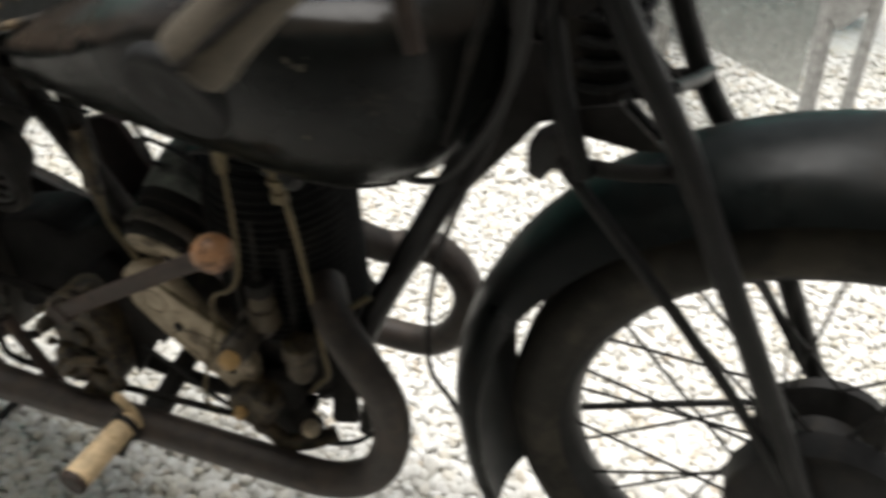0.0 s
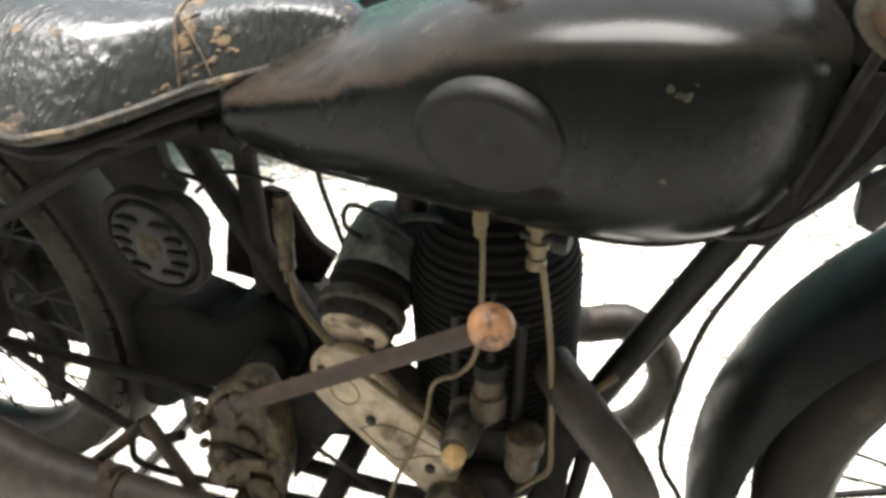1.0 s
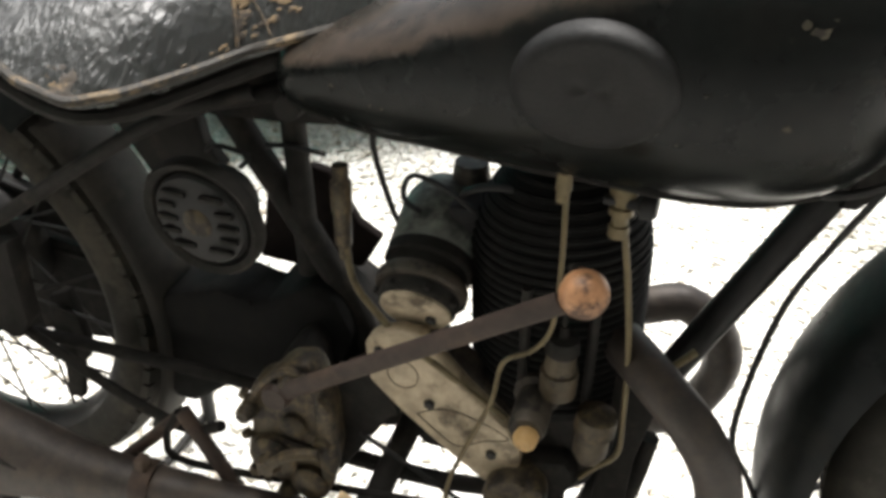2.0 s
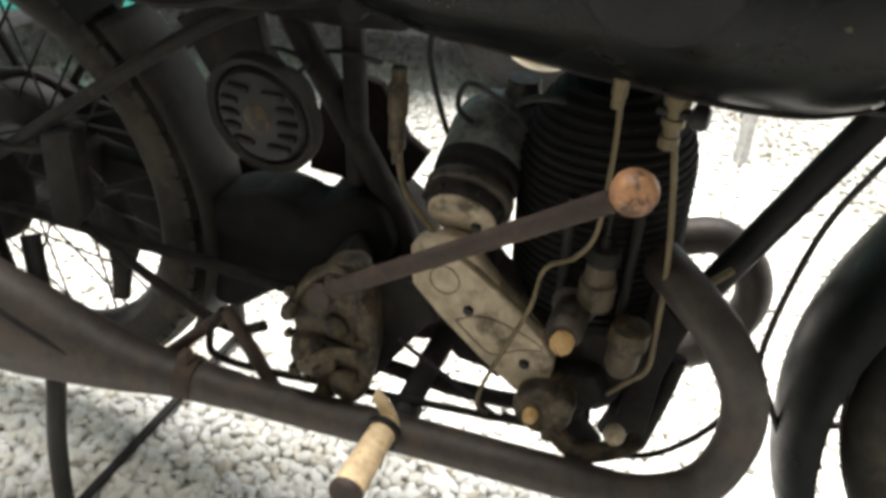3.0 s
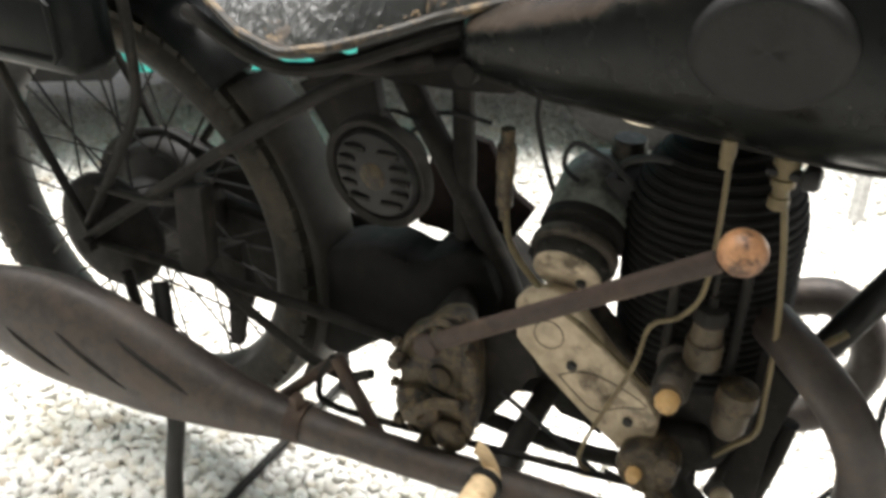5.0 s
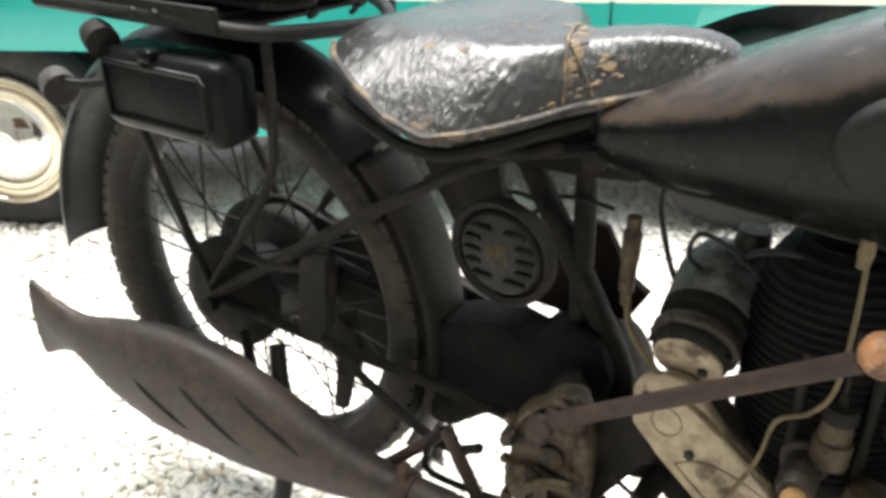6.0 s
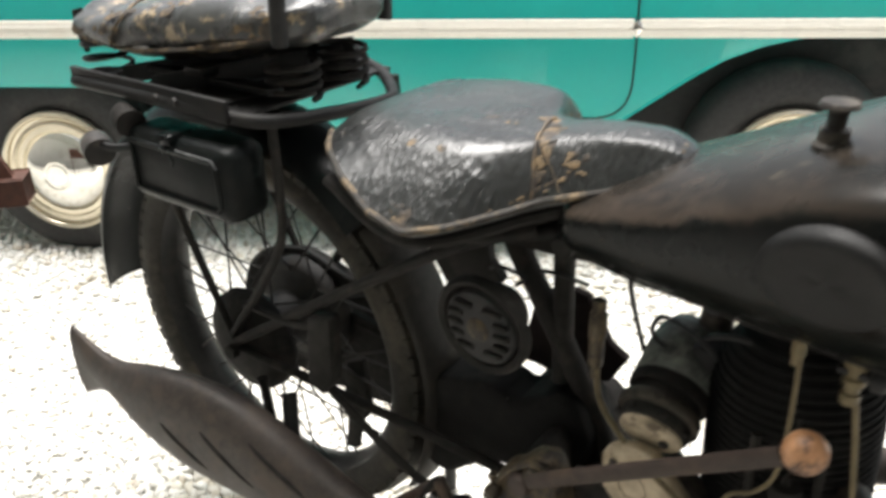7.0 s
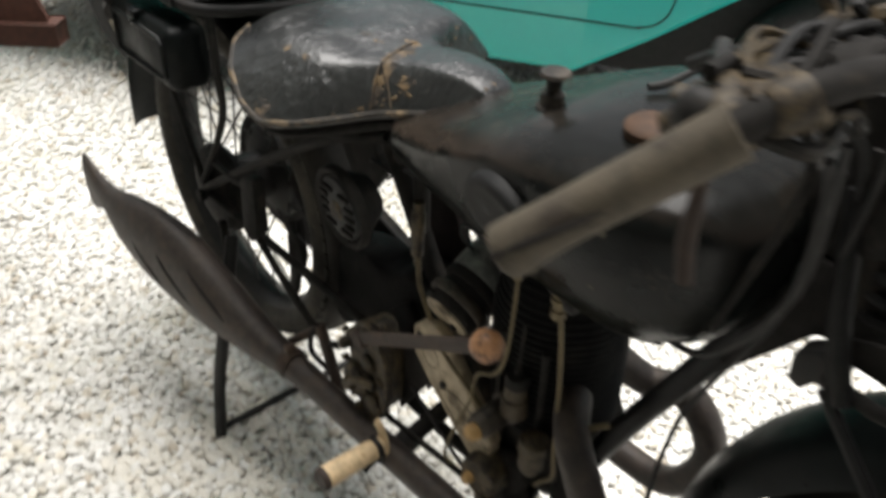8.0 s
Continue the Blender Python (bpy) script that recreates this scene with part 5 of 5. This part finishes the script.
fork = make_fork()
bars = part("handlebar", tube([(0.36, -0.37, 0.623), (0.41, -0.325, 0.68), (0.45, -0.24, 0.715), (0.475, -0.11, 0.69), (0.468, 0.0, 0.645), (0.475, 0.11, 0.69), (0.45, 0.24, 0.715), (0.41, 0.325, 0.68), (0.36, 0.37, 0.623)], 0.011, 12), SOOT, bike, "handlebar with old rubber grips")
for s in (-1, 1):
    part("grip", tube([(0.343, 0.385 * s, 0.604), (0.37, 0.36 * s, 0.635), (0.428, 0.307 * s, 0.696)], [0.0185, 0.0165, 0.0175], 18), GRIP, bars, "grey-brown perished rubber grip")
    part("grip_end", lathe([(0.0115, -0.002), (0.012, 0.003), (0.0145, 0.0055), (0.018, 0.003), (0.0188, -0.006), (0.0185, -0.012)], (0.343, 0.385 * s, 0.604), (-0.65, 0.60 * s, -0.74), 20), GRIP, bars)
    part("bar_bore", lathe([(0.0, 0.0), (0.0118, 0.0), (0.0118, -0.006)], (0.342, 0.386 * s, 0.603), (-0.65, 0.60 * s, -0.74), 16), CAP_RUST, bars, "rusty open bar end")
    part("grip_split", tube([(0.346, 0.4015 * s, 0.608), (0.3622, 0.3886 * s, 0.6224), (0.3732, 0.3792 * s, 0.6323), (0.3832, 0.3706 * s, 0.641), (0.392, 0.3629 * s, 0.6489)], [0.0022, 0.0028, 0.0026, 0.002, 0.0008], 6), SOOT, bars)
    part("lever", tube([(0.405, 0.292 * s, 0.68), (0.41, 0.298 * s, 0.64), (0.411, 0.30 * s, 0.612), (0.418, 0.302 * s, 0.584)], [0.004, 0.005, 0.0065, 0.0055], 8), RUST, bars)
    part("lever_clamp", lathe([(0.014, -0.014), (0.016, -0.01), (0.016, 0.01), (0.012, 0.01)], (0.436, 0.275 * s, 0.705), (0.5, -s, 0.35), 16), GEAR, bars)
part("lever_pivot", ball((0.40, -0.302, 0.692), 0.017, (1.0, 0.8, 1.0), 14, 10), GREASE, bars)
part("lever", tube([(0.405, -0.295, 0.705), (0.36, -0.22, 0.70), (0.33, -0.165, 0.672), (0.30, -0.15, 0.65)], 0.0055, 8), GREASE, bars)
part("lever", tube([(0.33, -0.17, 0.668), (0.378, -0.15, 0.692), (0.409, -0.15, 0.716), (0.44, -0.13, 0.728)], 0.008, 8), GEAR, bars)
part("cable", tube([(0.40, -0.28, 0.70), (0.37, -0.22, 0.675), (0.385, -0.16, 0.65), (0.42, -0.10, 0.62), (0.425, -0.06, 0.55)], 0.004, 7), CABLE, bars)
part("cable", tube([(0.415, -0.27, 0.705), (0.40, -0.2, 0.72), (0.425, -0.14, 0.70), (0.44, -0.09, 0.62), (0.43, -0.07, 0.5)], 0.004, 7), CABLE, bars)
part("cable", tube([(0.35, -0.20, 0.69), (0.36, -0.14, 0.66), (0.40, -0.12, 0.60), (0.396, -0.12, 0.54), (0.386, -0.115, 0.50), (0.36, -0.11, 0.40)], 0.0045, 8), SOOT, bars)
part("control_box", box((0.375, -0.20, 0.665), (0.41, -0.17, 0.695), 0.006), RUST, bars)
part("control_box", box((0.34, -0.13, 0.635), (0.375, -0.09, 0.66), 0.008), GREASE, bars)
part("bolt", ball((0.36, -0.175, 0.678), 0.007, u=10, v=8), ALU, bars)
part("bolt", ball((0.43, -0.20, 0.70), 0.007, u=10, v=8), ALU, bars)
part("bolt", ball((0.40, -0.135, 0.66), 0.006, u=10, v=8), ALU, bars)
tangle = random.Random(21)
for k in range(14):
    a = Vector((0.405 + tangle.uniform(-0.02, 0.03), -0.27 + tangle.uniform(-0.03, 0.05), 0.695 + tangle.uniform(-0.01, 0.02)))
    b = Vector((0.43 + tangle.uniform(-0.05, 0.04), -0.10 + tangle.uniform(-0.04, 0.04), 0.67 + tangle.uniform(-0.04, 0.06)))
    pts = [a] + [a.lerp(b, f) + Vector([tangle.uniform(-0.022, 0.022) for _ in range(3)]) for f in (0.25, 0.5, 0.75)] + [b]
    part("cable", tube(pts, tangle.uniform(0.0028, 0.0055), 7), (CABLE, SOOT, GREASE, GEAR, CABLE)[k % 5], bars)
clods = random.Random(8)


def lump(c, r, stretch, material, name="lever_bracket"):
    """A worn, lumpy casting."""
    bm = bmesh.new()
    bmesh.ops.create_icosphere(bm, subdivisions=3, radius=1.0)
    off = Vector([clods.uniform(-9, 9) for _ in range(3)])
    for v in bm.verts:
        k = r * (1 + 0.55 * noise.noise(v.co * 1.3 + off) + 0.25 * noise.noise(v.co * 3.1 + off))
        v.co = Vector(c) + Vector([v.co[i] * k * stretch[i] for i in range(3)])
    return part(name, bm, material, bars)


lump((0.402, -0.285, 0.688), 0.024, (1.2, 1.2, 0.9), GEAR)
lump((0.425, -0.265, 0.700), 0.020, (1.1, 1.3, 0.8), GEAR)
lump((0.395, -0.245, 0.690), 0.019, (1.0, 1.5, 0.8), SOOT)
lump((0.418, -0.215, 0.690), 0.018, (1.6, 1.4, 0.7), GEAR)
lump((0.375, -0.205, 0.676), 0.014, (1.3, 1.2, 0.8), CAP_RUST)
lump((0.43, -0.17, 0.700), 0.018, (1.0, 1.6, 0.9), GREASE)
lump((0.40, -0.16, 0.655), 0.013, (1.5, 1.0, 0.8), CAP_RUST)
lump((0.45, -0.13, 0.690), 0.020, (1.2, 1.4, 0.8), SOOT)
lump((0.44, -0.205, 0.712), 0.016, (1.2, 1.5, 0.8), SOOT)
lump((0.455, -0.16, 0.722), 0.014, (1.2, 1.6, 0.8), GREASE)
part("bar_clamp", box((0.44, -0.035, 0.61), (0.49, 0.035, 0.665), 0.008), RUST, bars)
part("steering_damper", lathe([(0.0, 0.02), (0.03, 0.018), (0.034, 0.006), (0.03, 0.0), (0.012, -0.03), (0.012, -0.06)], (0.435, 0.0, 0.68), (-0.2, 0, 1), 20), RUST, bars)
part("cable", tube([(0.44, -0.20, 0.645), (0.42, -0.12, 0.56), (0.40, -0.07, 0.42), (0.35, -0.05, 0.28), (0.322, -0.04, 0.179), (0.313, -0.035, 0.023), (0.341, -0.03, -0.042), (0.364, -0.03, -0.087)], 0.0036, 8), CABLE, bike)
part("cable", tube([(0.44, -0.18, 0.65), (0.43, -0.14, 0.50), (0.36, -0.10, 0.36), (0.28, -0.08, 0.33), (0.16, -0.04, 0.30)], 0.0036, 8), CABLE, bike)

part("cable", tube([(0.29, -0.09, 0.01), (0.287, -0.1, -0.019), (0.258, -0.1, -0.072), (0.219, -0.1, -0.11), (0.16, -0.10, -0.125), (0.05, -0.09, -0.12)], 0.0036, 7), CABLE, bike)

# ---- turquoise bus behind ----
bus = new("bus")
D = Vector((0.8925, 0.4511, 0.0))
N = Vector((-0.4511, 0.8925, 0.0))
bus.matrix_world = Matrix(((D.x, N.x, 0, -0.702), (D.y, N.y, 0, 1.62), (0, 0, 1, 0), (0, 0, 0, 1)))
tagged(bus, "turquoise vintage bus with white trim and chrome hubcaps parked on gravel", "bus")


ARCH_X = [-0.29, -0.040, 0.104, 0.196, 0.28, 0.38, 0.50, 0.64, 0.74, 0.86, 0.98, 1.1, 1.3, 1.62]
ARCH_Z = [0.32, 0.472, 0.572, 0.634, 0.683, 0.722, 0.748, 0.758, 0.752, 0.735, 0.70, 0.64, 0.51, 0.32]


def make_bus():
    back, front = -3.1, 2.2
    low = 0.325

    def arch_low(x):
        """Lower edge of the body side: sill, raised over both wheels."""
        z = low + 0.265 * min(1.0, max(0.0, (-1.15 - x) / 0.25))
        if -0.29 < x < 1.62:
            z = max(z, float(np.interp(x, ARCH_X, ARCH_Z)))
        return z
    bm = bmesh.new()
    xs = [back + (front - back) * k / 220 for k in range(221)]
    rings = []
    for x in xs:
        zl = arch_low(x)
        prof = [(0.16, zl + 0.004), (0.012, zl), (0.0, zl + 0.015), (0.0, 0.75), (0.0, 0.81), (0.004, 1.05), (0.03, 1.18), (0.12, 1.24), (1.6, 1.24)]
        rings.append([Vector((x, y, z)) for y, z in prof])
    body = part("body", loft(rings, closed=False, cap=False), TURQ, bus, "glossy turquoise painted body side")
    part("end_panel", plate([(back, 0.3), (back + 0.02, 0.3), (back + 0.02, 1.24), (back, 1.24)], 0.01, 1.6, 0.002), TURQ, bus)
    part("end_panel", plate([(front - 0.02, 0.3), (front, 0.3), (front, 1.24), (front - 0.02, 1.24)], 0.01, 1.6, 0.002), TURQ, bus)
    for x0, x1 in ((back, -0.006), (0.010, front)):
        t = part("trim", box((x0, -0.014, 0.752), (x1, 0.003, 0.808), 0.006), TRIM, bus, "white ribbed trim strip")
        for z in (0.765, 0.781):
            part("trim_bead", box((x0, -0.0175, z), (x1, -0.012, z + 0.010), 0.003), TRIM, t)
    part("trim_clip", lathe([(0.0, 0.006), (0.018, 0.004), (0.026, 0.0)], (0.002, -0.014, 0.78), (0, -1, 0), 4), CHROME, bus, smooth=False)
    part("door_gap", tube([(-1.10, -0.001, 0.74), (-1.10, -0.001, 0.58), (-1.085, -0.001, 0.53), (-1.03, -0.001, 0.503), (-0.97, -0.001, 0.501), (-0.90, -0.001, 0.501), (-0.16, -0.001, 0.501), (-0.10, -0.001, 0.503), (-0.05, -0.001, 0.516), (-0.014, -0.001, 0.55), (0.001, -0.001, 0.60), (0.004, -0.001, 0.66), (0.004, -0.001, 0.75), (0.004, -0.001, 1.04)], 0.0032, 6, 4), SEAM, bus)
    under = part("underbody", box((back + 0.05, 0.30, 0.30), (front - 0.05, 1.55, 0.60), 0.03), UNDER, bus, "black underbody")
    part("wheel_well", box((-2.5, 0.16, 0.25), (-1.25, 0.32, 0.62), 0.02), UNDER, bus)
    part("wheel_well", box((-0.3, 0.14, 0.30), (1.4, 0.32, 0.74), 0.02), UNDER, bus)
    for x, lift in ((-1.905, 0.0), (0.515, 0.022)):
        tyre = part("wheel", lathe([(0.20, 0.16), (0.30, 0.165), (0.328, 0.14), (0.334, 0.10), (0.328, 0.05), (0.30, 0.022), (0.24, 0.012), (0.205, 0.02), (0.19, 0.04)], (x, 0.0, 0.315 + lift), (0, 1, 0), 56), BUS_TYRE, bus, "black bus tyre")
        part("trim_ring", lathe([(0.212, 0.012), (0.210, -0.004), (0.200, -0.010), (0.193, -0.004), (0.190, 0.010), (0.180, 0.014), (0.176, 0.002), (0.168, 0.0), (0.163, 0.012), (0.157, 0.020)], (x, 0.0, 0.30 + lift), (0, 1, 0), 56), TRIM_RING, tyre, "cream and chrome wheel ring")
        part("hubcap", lathe([(0.0, -0.040), (0.035, -0.039), (0.040, -0.034), (0.046, -0.034), (0.050, -0.038), (0.085, -0.031), (0.120, -0.012), (0.140, 0.004), (0.150, 0.018), (0.152, 0.026)], (x, 0.0, 0.297 + lift), (0, 1, 0), 48), CHROME, tyre, "domed chrome hubcap")
    return bus


make_bus()

# ---- metal sign on legs ----
def make_sign():
    s = new("display_panel")
    tagged(s, "galvanised metal display panel on thin grey legs", "display stand")
    a, b = Vector((0.392, 1.720, 0.30)), Vector((0.777, 1.334, 0.30))
    bm = bmesh.new()
    up = Vector((0.0, 0.2123, 0.50))
    q = [a, b, b + up, a + up]
    thick = Vector((0.0, 0.0, -0.014))
    vs = [bm.verts.new(v) for v in q] + [bm.verts.new(v + thick) for v in q]
    for f in ((0, 1, 2, 3), (4, 5, 6, 7), (0, 1, 5, 4), (1, 2, 6, 5), (2, 3, 7, 6), (3, 0, 4, 7)):
        bm.faces.new([vs[k] for k in f])
    part("panel", bm, SIGN_METAL, s, "grey sheet panel")
    front = Vector((-0.678, -0.676, 0.287)) * 0.02
    for foot, top, wide in (((0.799, 1.155, 0.0), (0.792, 1.44, 0.65), 0.021), ((0.858, 1.095, 0.0), (0.883, 1.36, 0.68), 0.015)):
        part("leg", tube([foot, top], 0.014, 4, flat=(0.012, wide)), SIGN_LEG, s, smooth=False)
    for foot, top in (((0.384, 1.594, 0.0), Vector((0.395, 1.74, 0.295))), ((0.42, 1.98, 0.0), a + up * 0.9 - front)):
        part("leg", tube([foot, top], 0.012, 4, flat=(0.012, 0.021)), SIGN_LEG, s, smooth=False)
    bm = bmesh.new()
    web = [Vector(v) for v in ((0.778, 1.40, 0.50), (0.826, 1.335, 0.457), (0.872, 1.30, 0.53), (0.88, 1.33, 0.62), (0.79, 1.43, 0.63))]
    for lift in (0.0, 0.006):
        bm.faces.new([bm.verts.new(v + front * 0.3 + front * lift * 50) for v in web])
    bmesh.ops.bridge_loops(bm, edges=bm.edges[:])
    part("gusset", bm, SIGN_LEG, s, smooth=False)
    return s


make_sign()

def make_easel():
    e = new("wooden_easel")
    tagged(e, "dark brown wooden easel with a slanted board beside the gravel display", "easel")
    u, v = Vector((-0.7071, -0.7071, 0)), Vector((-0.7071, 0.7071, 0))
    corner = Vector((-1.22, -0.05, 0))

    def at(a, b, z):
        return corner + u * a + v * b + Vector((0, 0, z))

    def slab(a0, a1, b0, b1, z0, z1, lean=0.0, back=0.0):
        bm = box((0, 0, 0), (1, 1, 1), 0.0)
        for w in bm.verts:
            x, y, z = w.co
            w.co = at(a0 + (a1 - a0) * x + (lean * z if x < 0.5 else 0), b0 + (b1 - b0) * y + back * z, z0 + (z1 - z0) * z)
        bmesh.ops.bevel(bm, geom=bm.edges[:], offset=0.003, segments=2, affect="EDGES", profile=0.5)
        return bm
    part("board", slab(0.02, 0.72, 0.02, 0.035, 0.735, 1.2, 0.22, 0.10), BROWN_WOOD, e, "reddish brown board")
    part("ledge", slab(0.0, 0.74, 0.0, 0.06, 0.69, 0.735), BROWN_WOOD, e)
    for a, b, top in ((0.46, -0.02, 0.70), (0.70, -0.02, 0.70), (0.58, 0.30, 1.0)):
        part("leg", tube([at(a, b, -0.005), at(a, 0.04, top)], 0.02, 4, flat=(0.020, 0.014)), BROWN_WOOD, e, smooth=False)
    return e


make_easel()

# ---- pebbles ----
def pebble_shape(rng, tris=1):
    bm = bmesh.new()
    bmesh.ops.create_icosphere(bm, subdivisions=tris, radius=1.0)
    off = Vector(rng.uniform(-9, 9, 3))
    for v in bm.verts:
        v.co *= 1 + 0.5 * noise.noise(v.co * 1.5 + off)
        v.co.z *= 0.62
    v = np.array([q.co[:] for q in bm.verts])
    f = np.array([[w.index for w in p.verts] for p in bm.faces])
    bm.free()
    return v, f


def scatter_pebbles():
    rng = np.random.default_rng(4)
    shapes = [pebble_shape(rng, 2) for _ in range(14)]
    coarse = [pebble_shape(rng, 1) for _ in range(14)]
    verts, faces, count = [], [], 0
    pitch = 0.0152
    singles = []
    for gx in np.arange(-2.3, 1.35, pitch):
        for gy in np.arange(-0.6, 2.35, pitch):
            x, y = gx + rng.uniform(-0.5, 0.5) * pitch, gy + rng.uniform(-0.5, 0.5) * pitch
            far = y > 1.15 or x < -1.75
            if far and rng.random() < 0.5:
                continue
            size = rng.uniform(0.0085, 0.0140) * (1.2 if far else 1.0)
            k = int(rng.integers(len(shapes)))
            v, f = coarse[k] if y > 0.45 or x < -1.3 else shapes[k]
            e = Euler((rng.normal(0, 0.5), rng.normal(0, 0.5), rng.uniform(0, 6.28))).to_matrix()
            z = ground_height(x, y) - 0.006 + rng.uniform(-0.003, 0.005)
            if -0.75 < x < -0.1 and -0.33 < y < 0.05 and len(singles) < 300 and rng.random() < 0.6:
                singles.append((k, x, y, z, e, size * rng.uniform(0.9, 1.2)))
                continue
            stretch = np.array([rng.uniform(0.85, 1.3), rng.uniform(0.8, 1.1), rng.uniform(0.8, 1.1)])
            w = (v * stretch * size) @ np.array(e).T + (x, y, z)
            verts.append(w)
            faces.append(f + count)
            count += len(v)
    for gx in np.arange(-5.2, -2.3, 0.030):
        for gy in np.arange(-1.2, 1.6, 0.030):
            x, y = gx + rng.uniform(-0.5, 0.5) * 0.03, gy + rng.uniform(-0.5, 0.5) * 0.03
            v, f = coarse[int(rng.integers(14))]
            e = Euler((rng.normal(0, 0.5), rng.normal(0, 0.5), rng.uniform(0, 6.28))).to_matrix()
            verts.append((v * rng.uniform(0.011, 0.018)) @ np.array(e).T + (x, y, -0.006))
            faces.append(f + count)
            count += len(v)
    vv, ff = np.concatenate(verts), np.concatenate(faces)
    me = bpy.data.meshes.new("pebbles")
    me.vertices.add(len(vv))
    me.vertices.foreach_set("co", vv.ravel())
    me.loops.add(ff.size)
    me.loops.foreach_set("vertex_index", ff.ravel().astype(np.int32))
    me.polygons.add(len(ff))
    me.polygons.foreach_set("loop_start", np.arange(0, ff.size, 3, dtype=np.int32))
    me.polygons.foreach_set("use_smooth", np.ones(len(ff), dtype=bool))
    me.update()
    me.validate()
    me.materials.append(GRAVEL)
    ob = new("pebbles", me)
    ob.parent = ground
    tagged(ob, "loose white marble pebbles", kind="stuff")
    meshes = []
    for v, f in shapes:
        m = bpy.data.meshes.new("pebble")
        m.from_pydata((v * 0.009).tolist(), [], f.tolist())
        for p in m.polygons:
            p.use_smooth = True
        m.materials.append(GRAVEL)
        meshes.append(m)
    for k, x, y, z, e, size in singles:
        o = new("pebble", meshes[k])
        o.parent = ground
        o.matrix_local = Matrix.LocRotScale((x, y, z), e.to_euler(), (size / 0.009,) * 3)


scatter_pebbles()
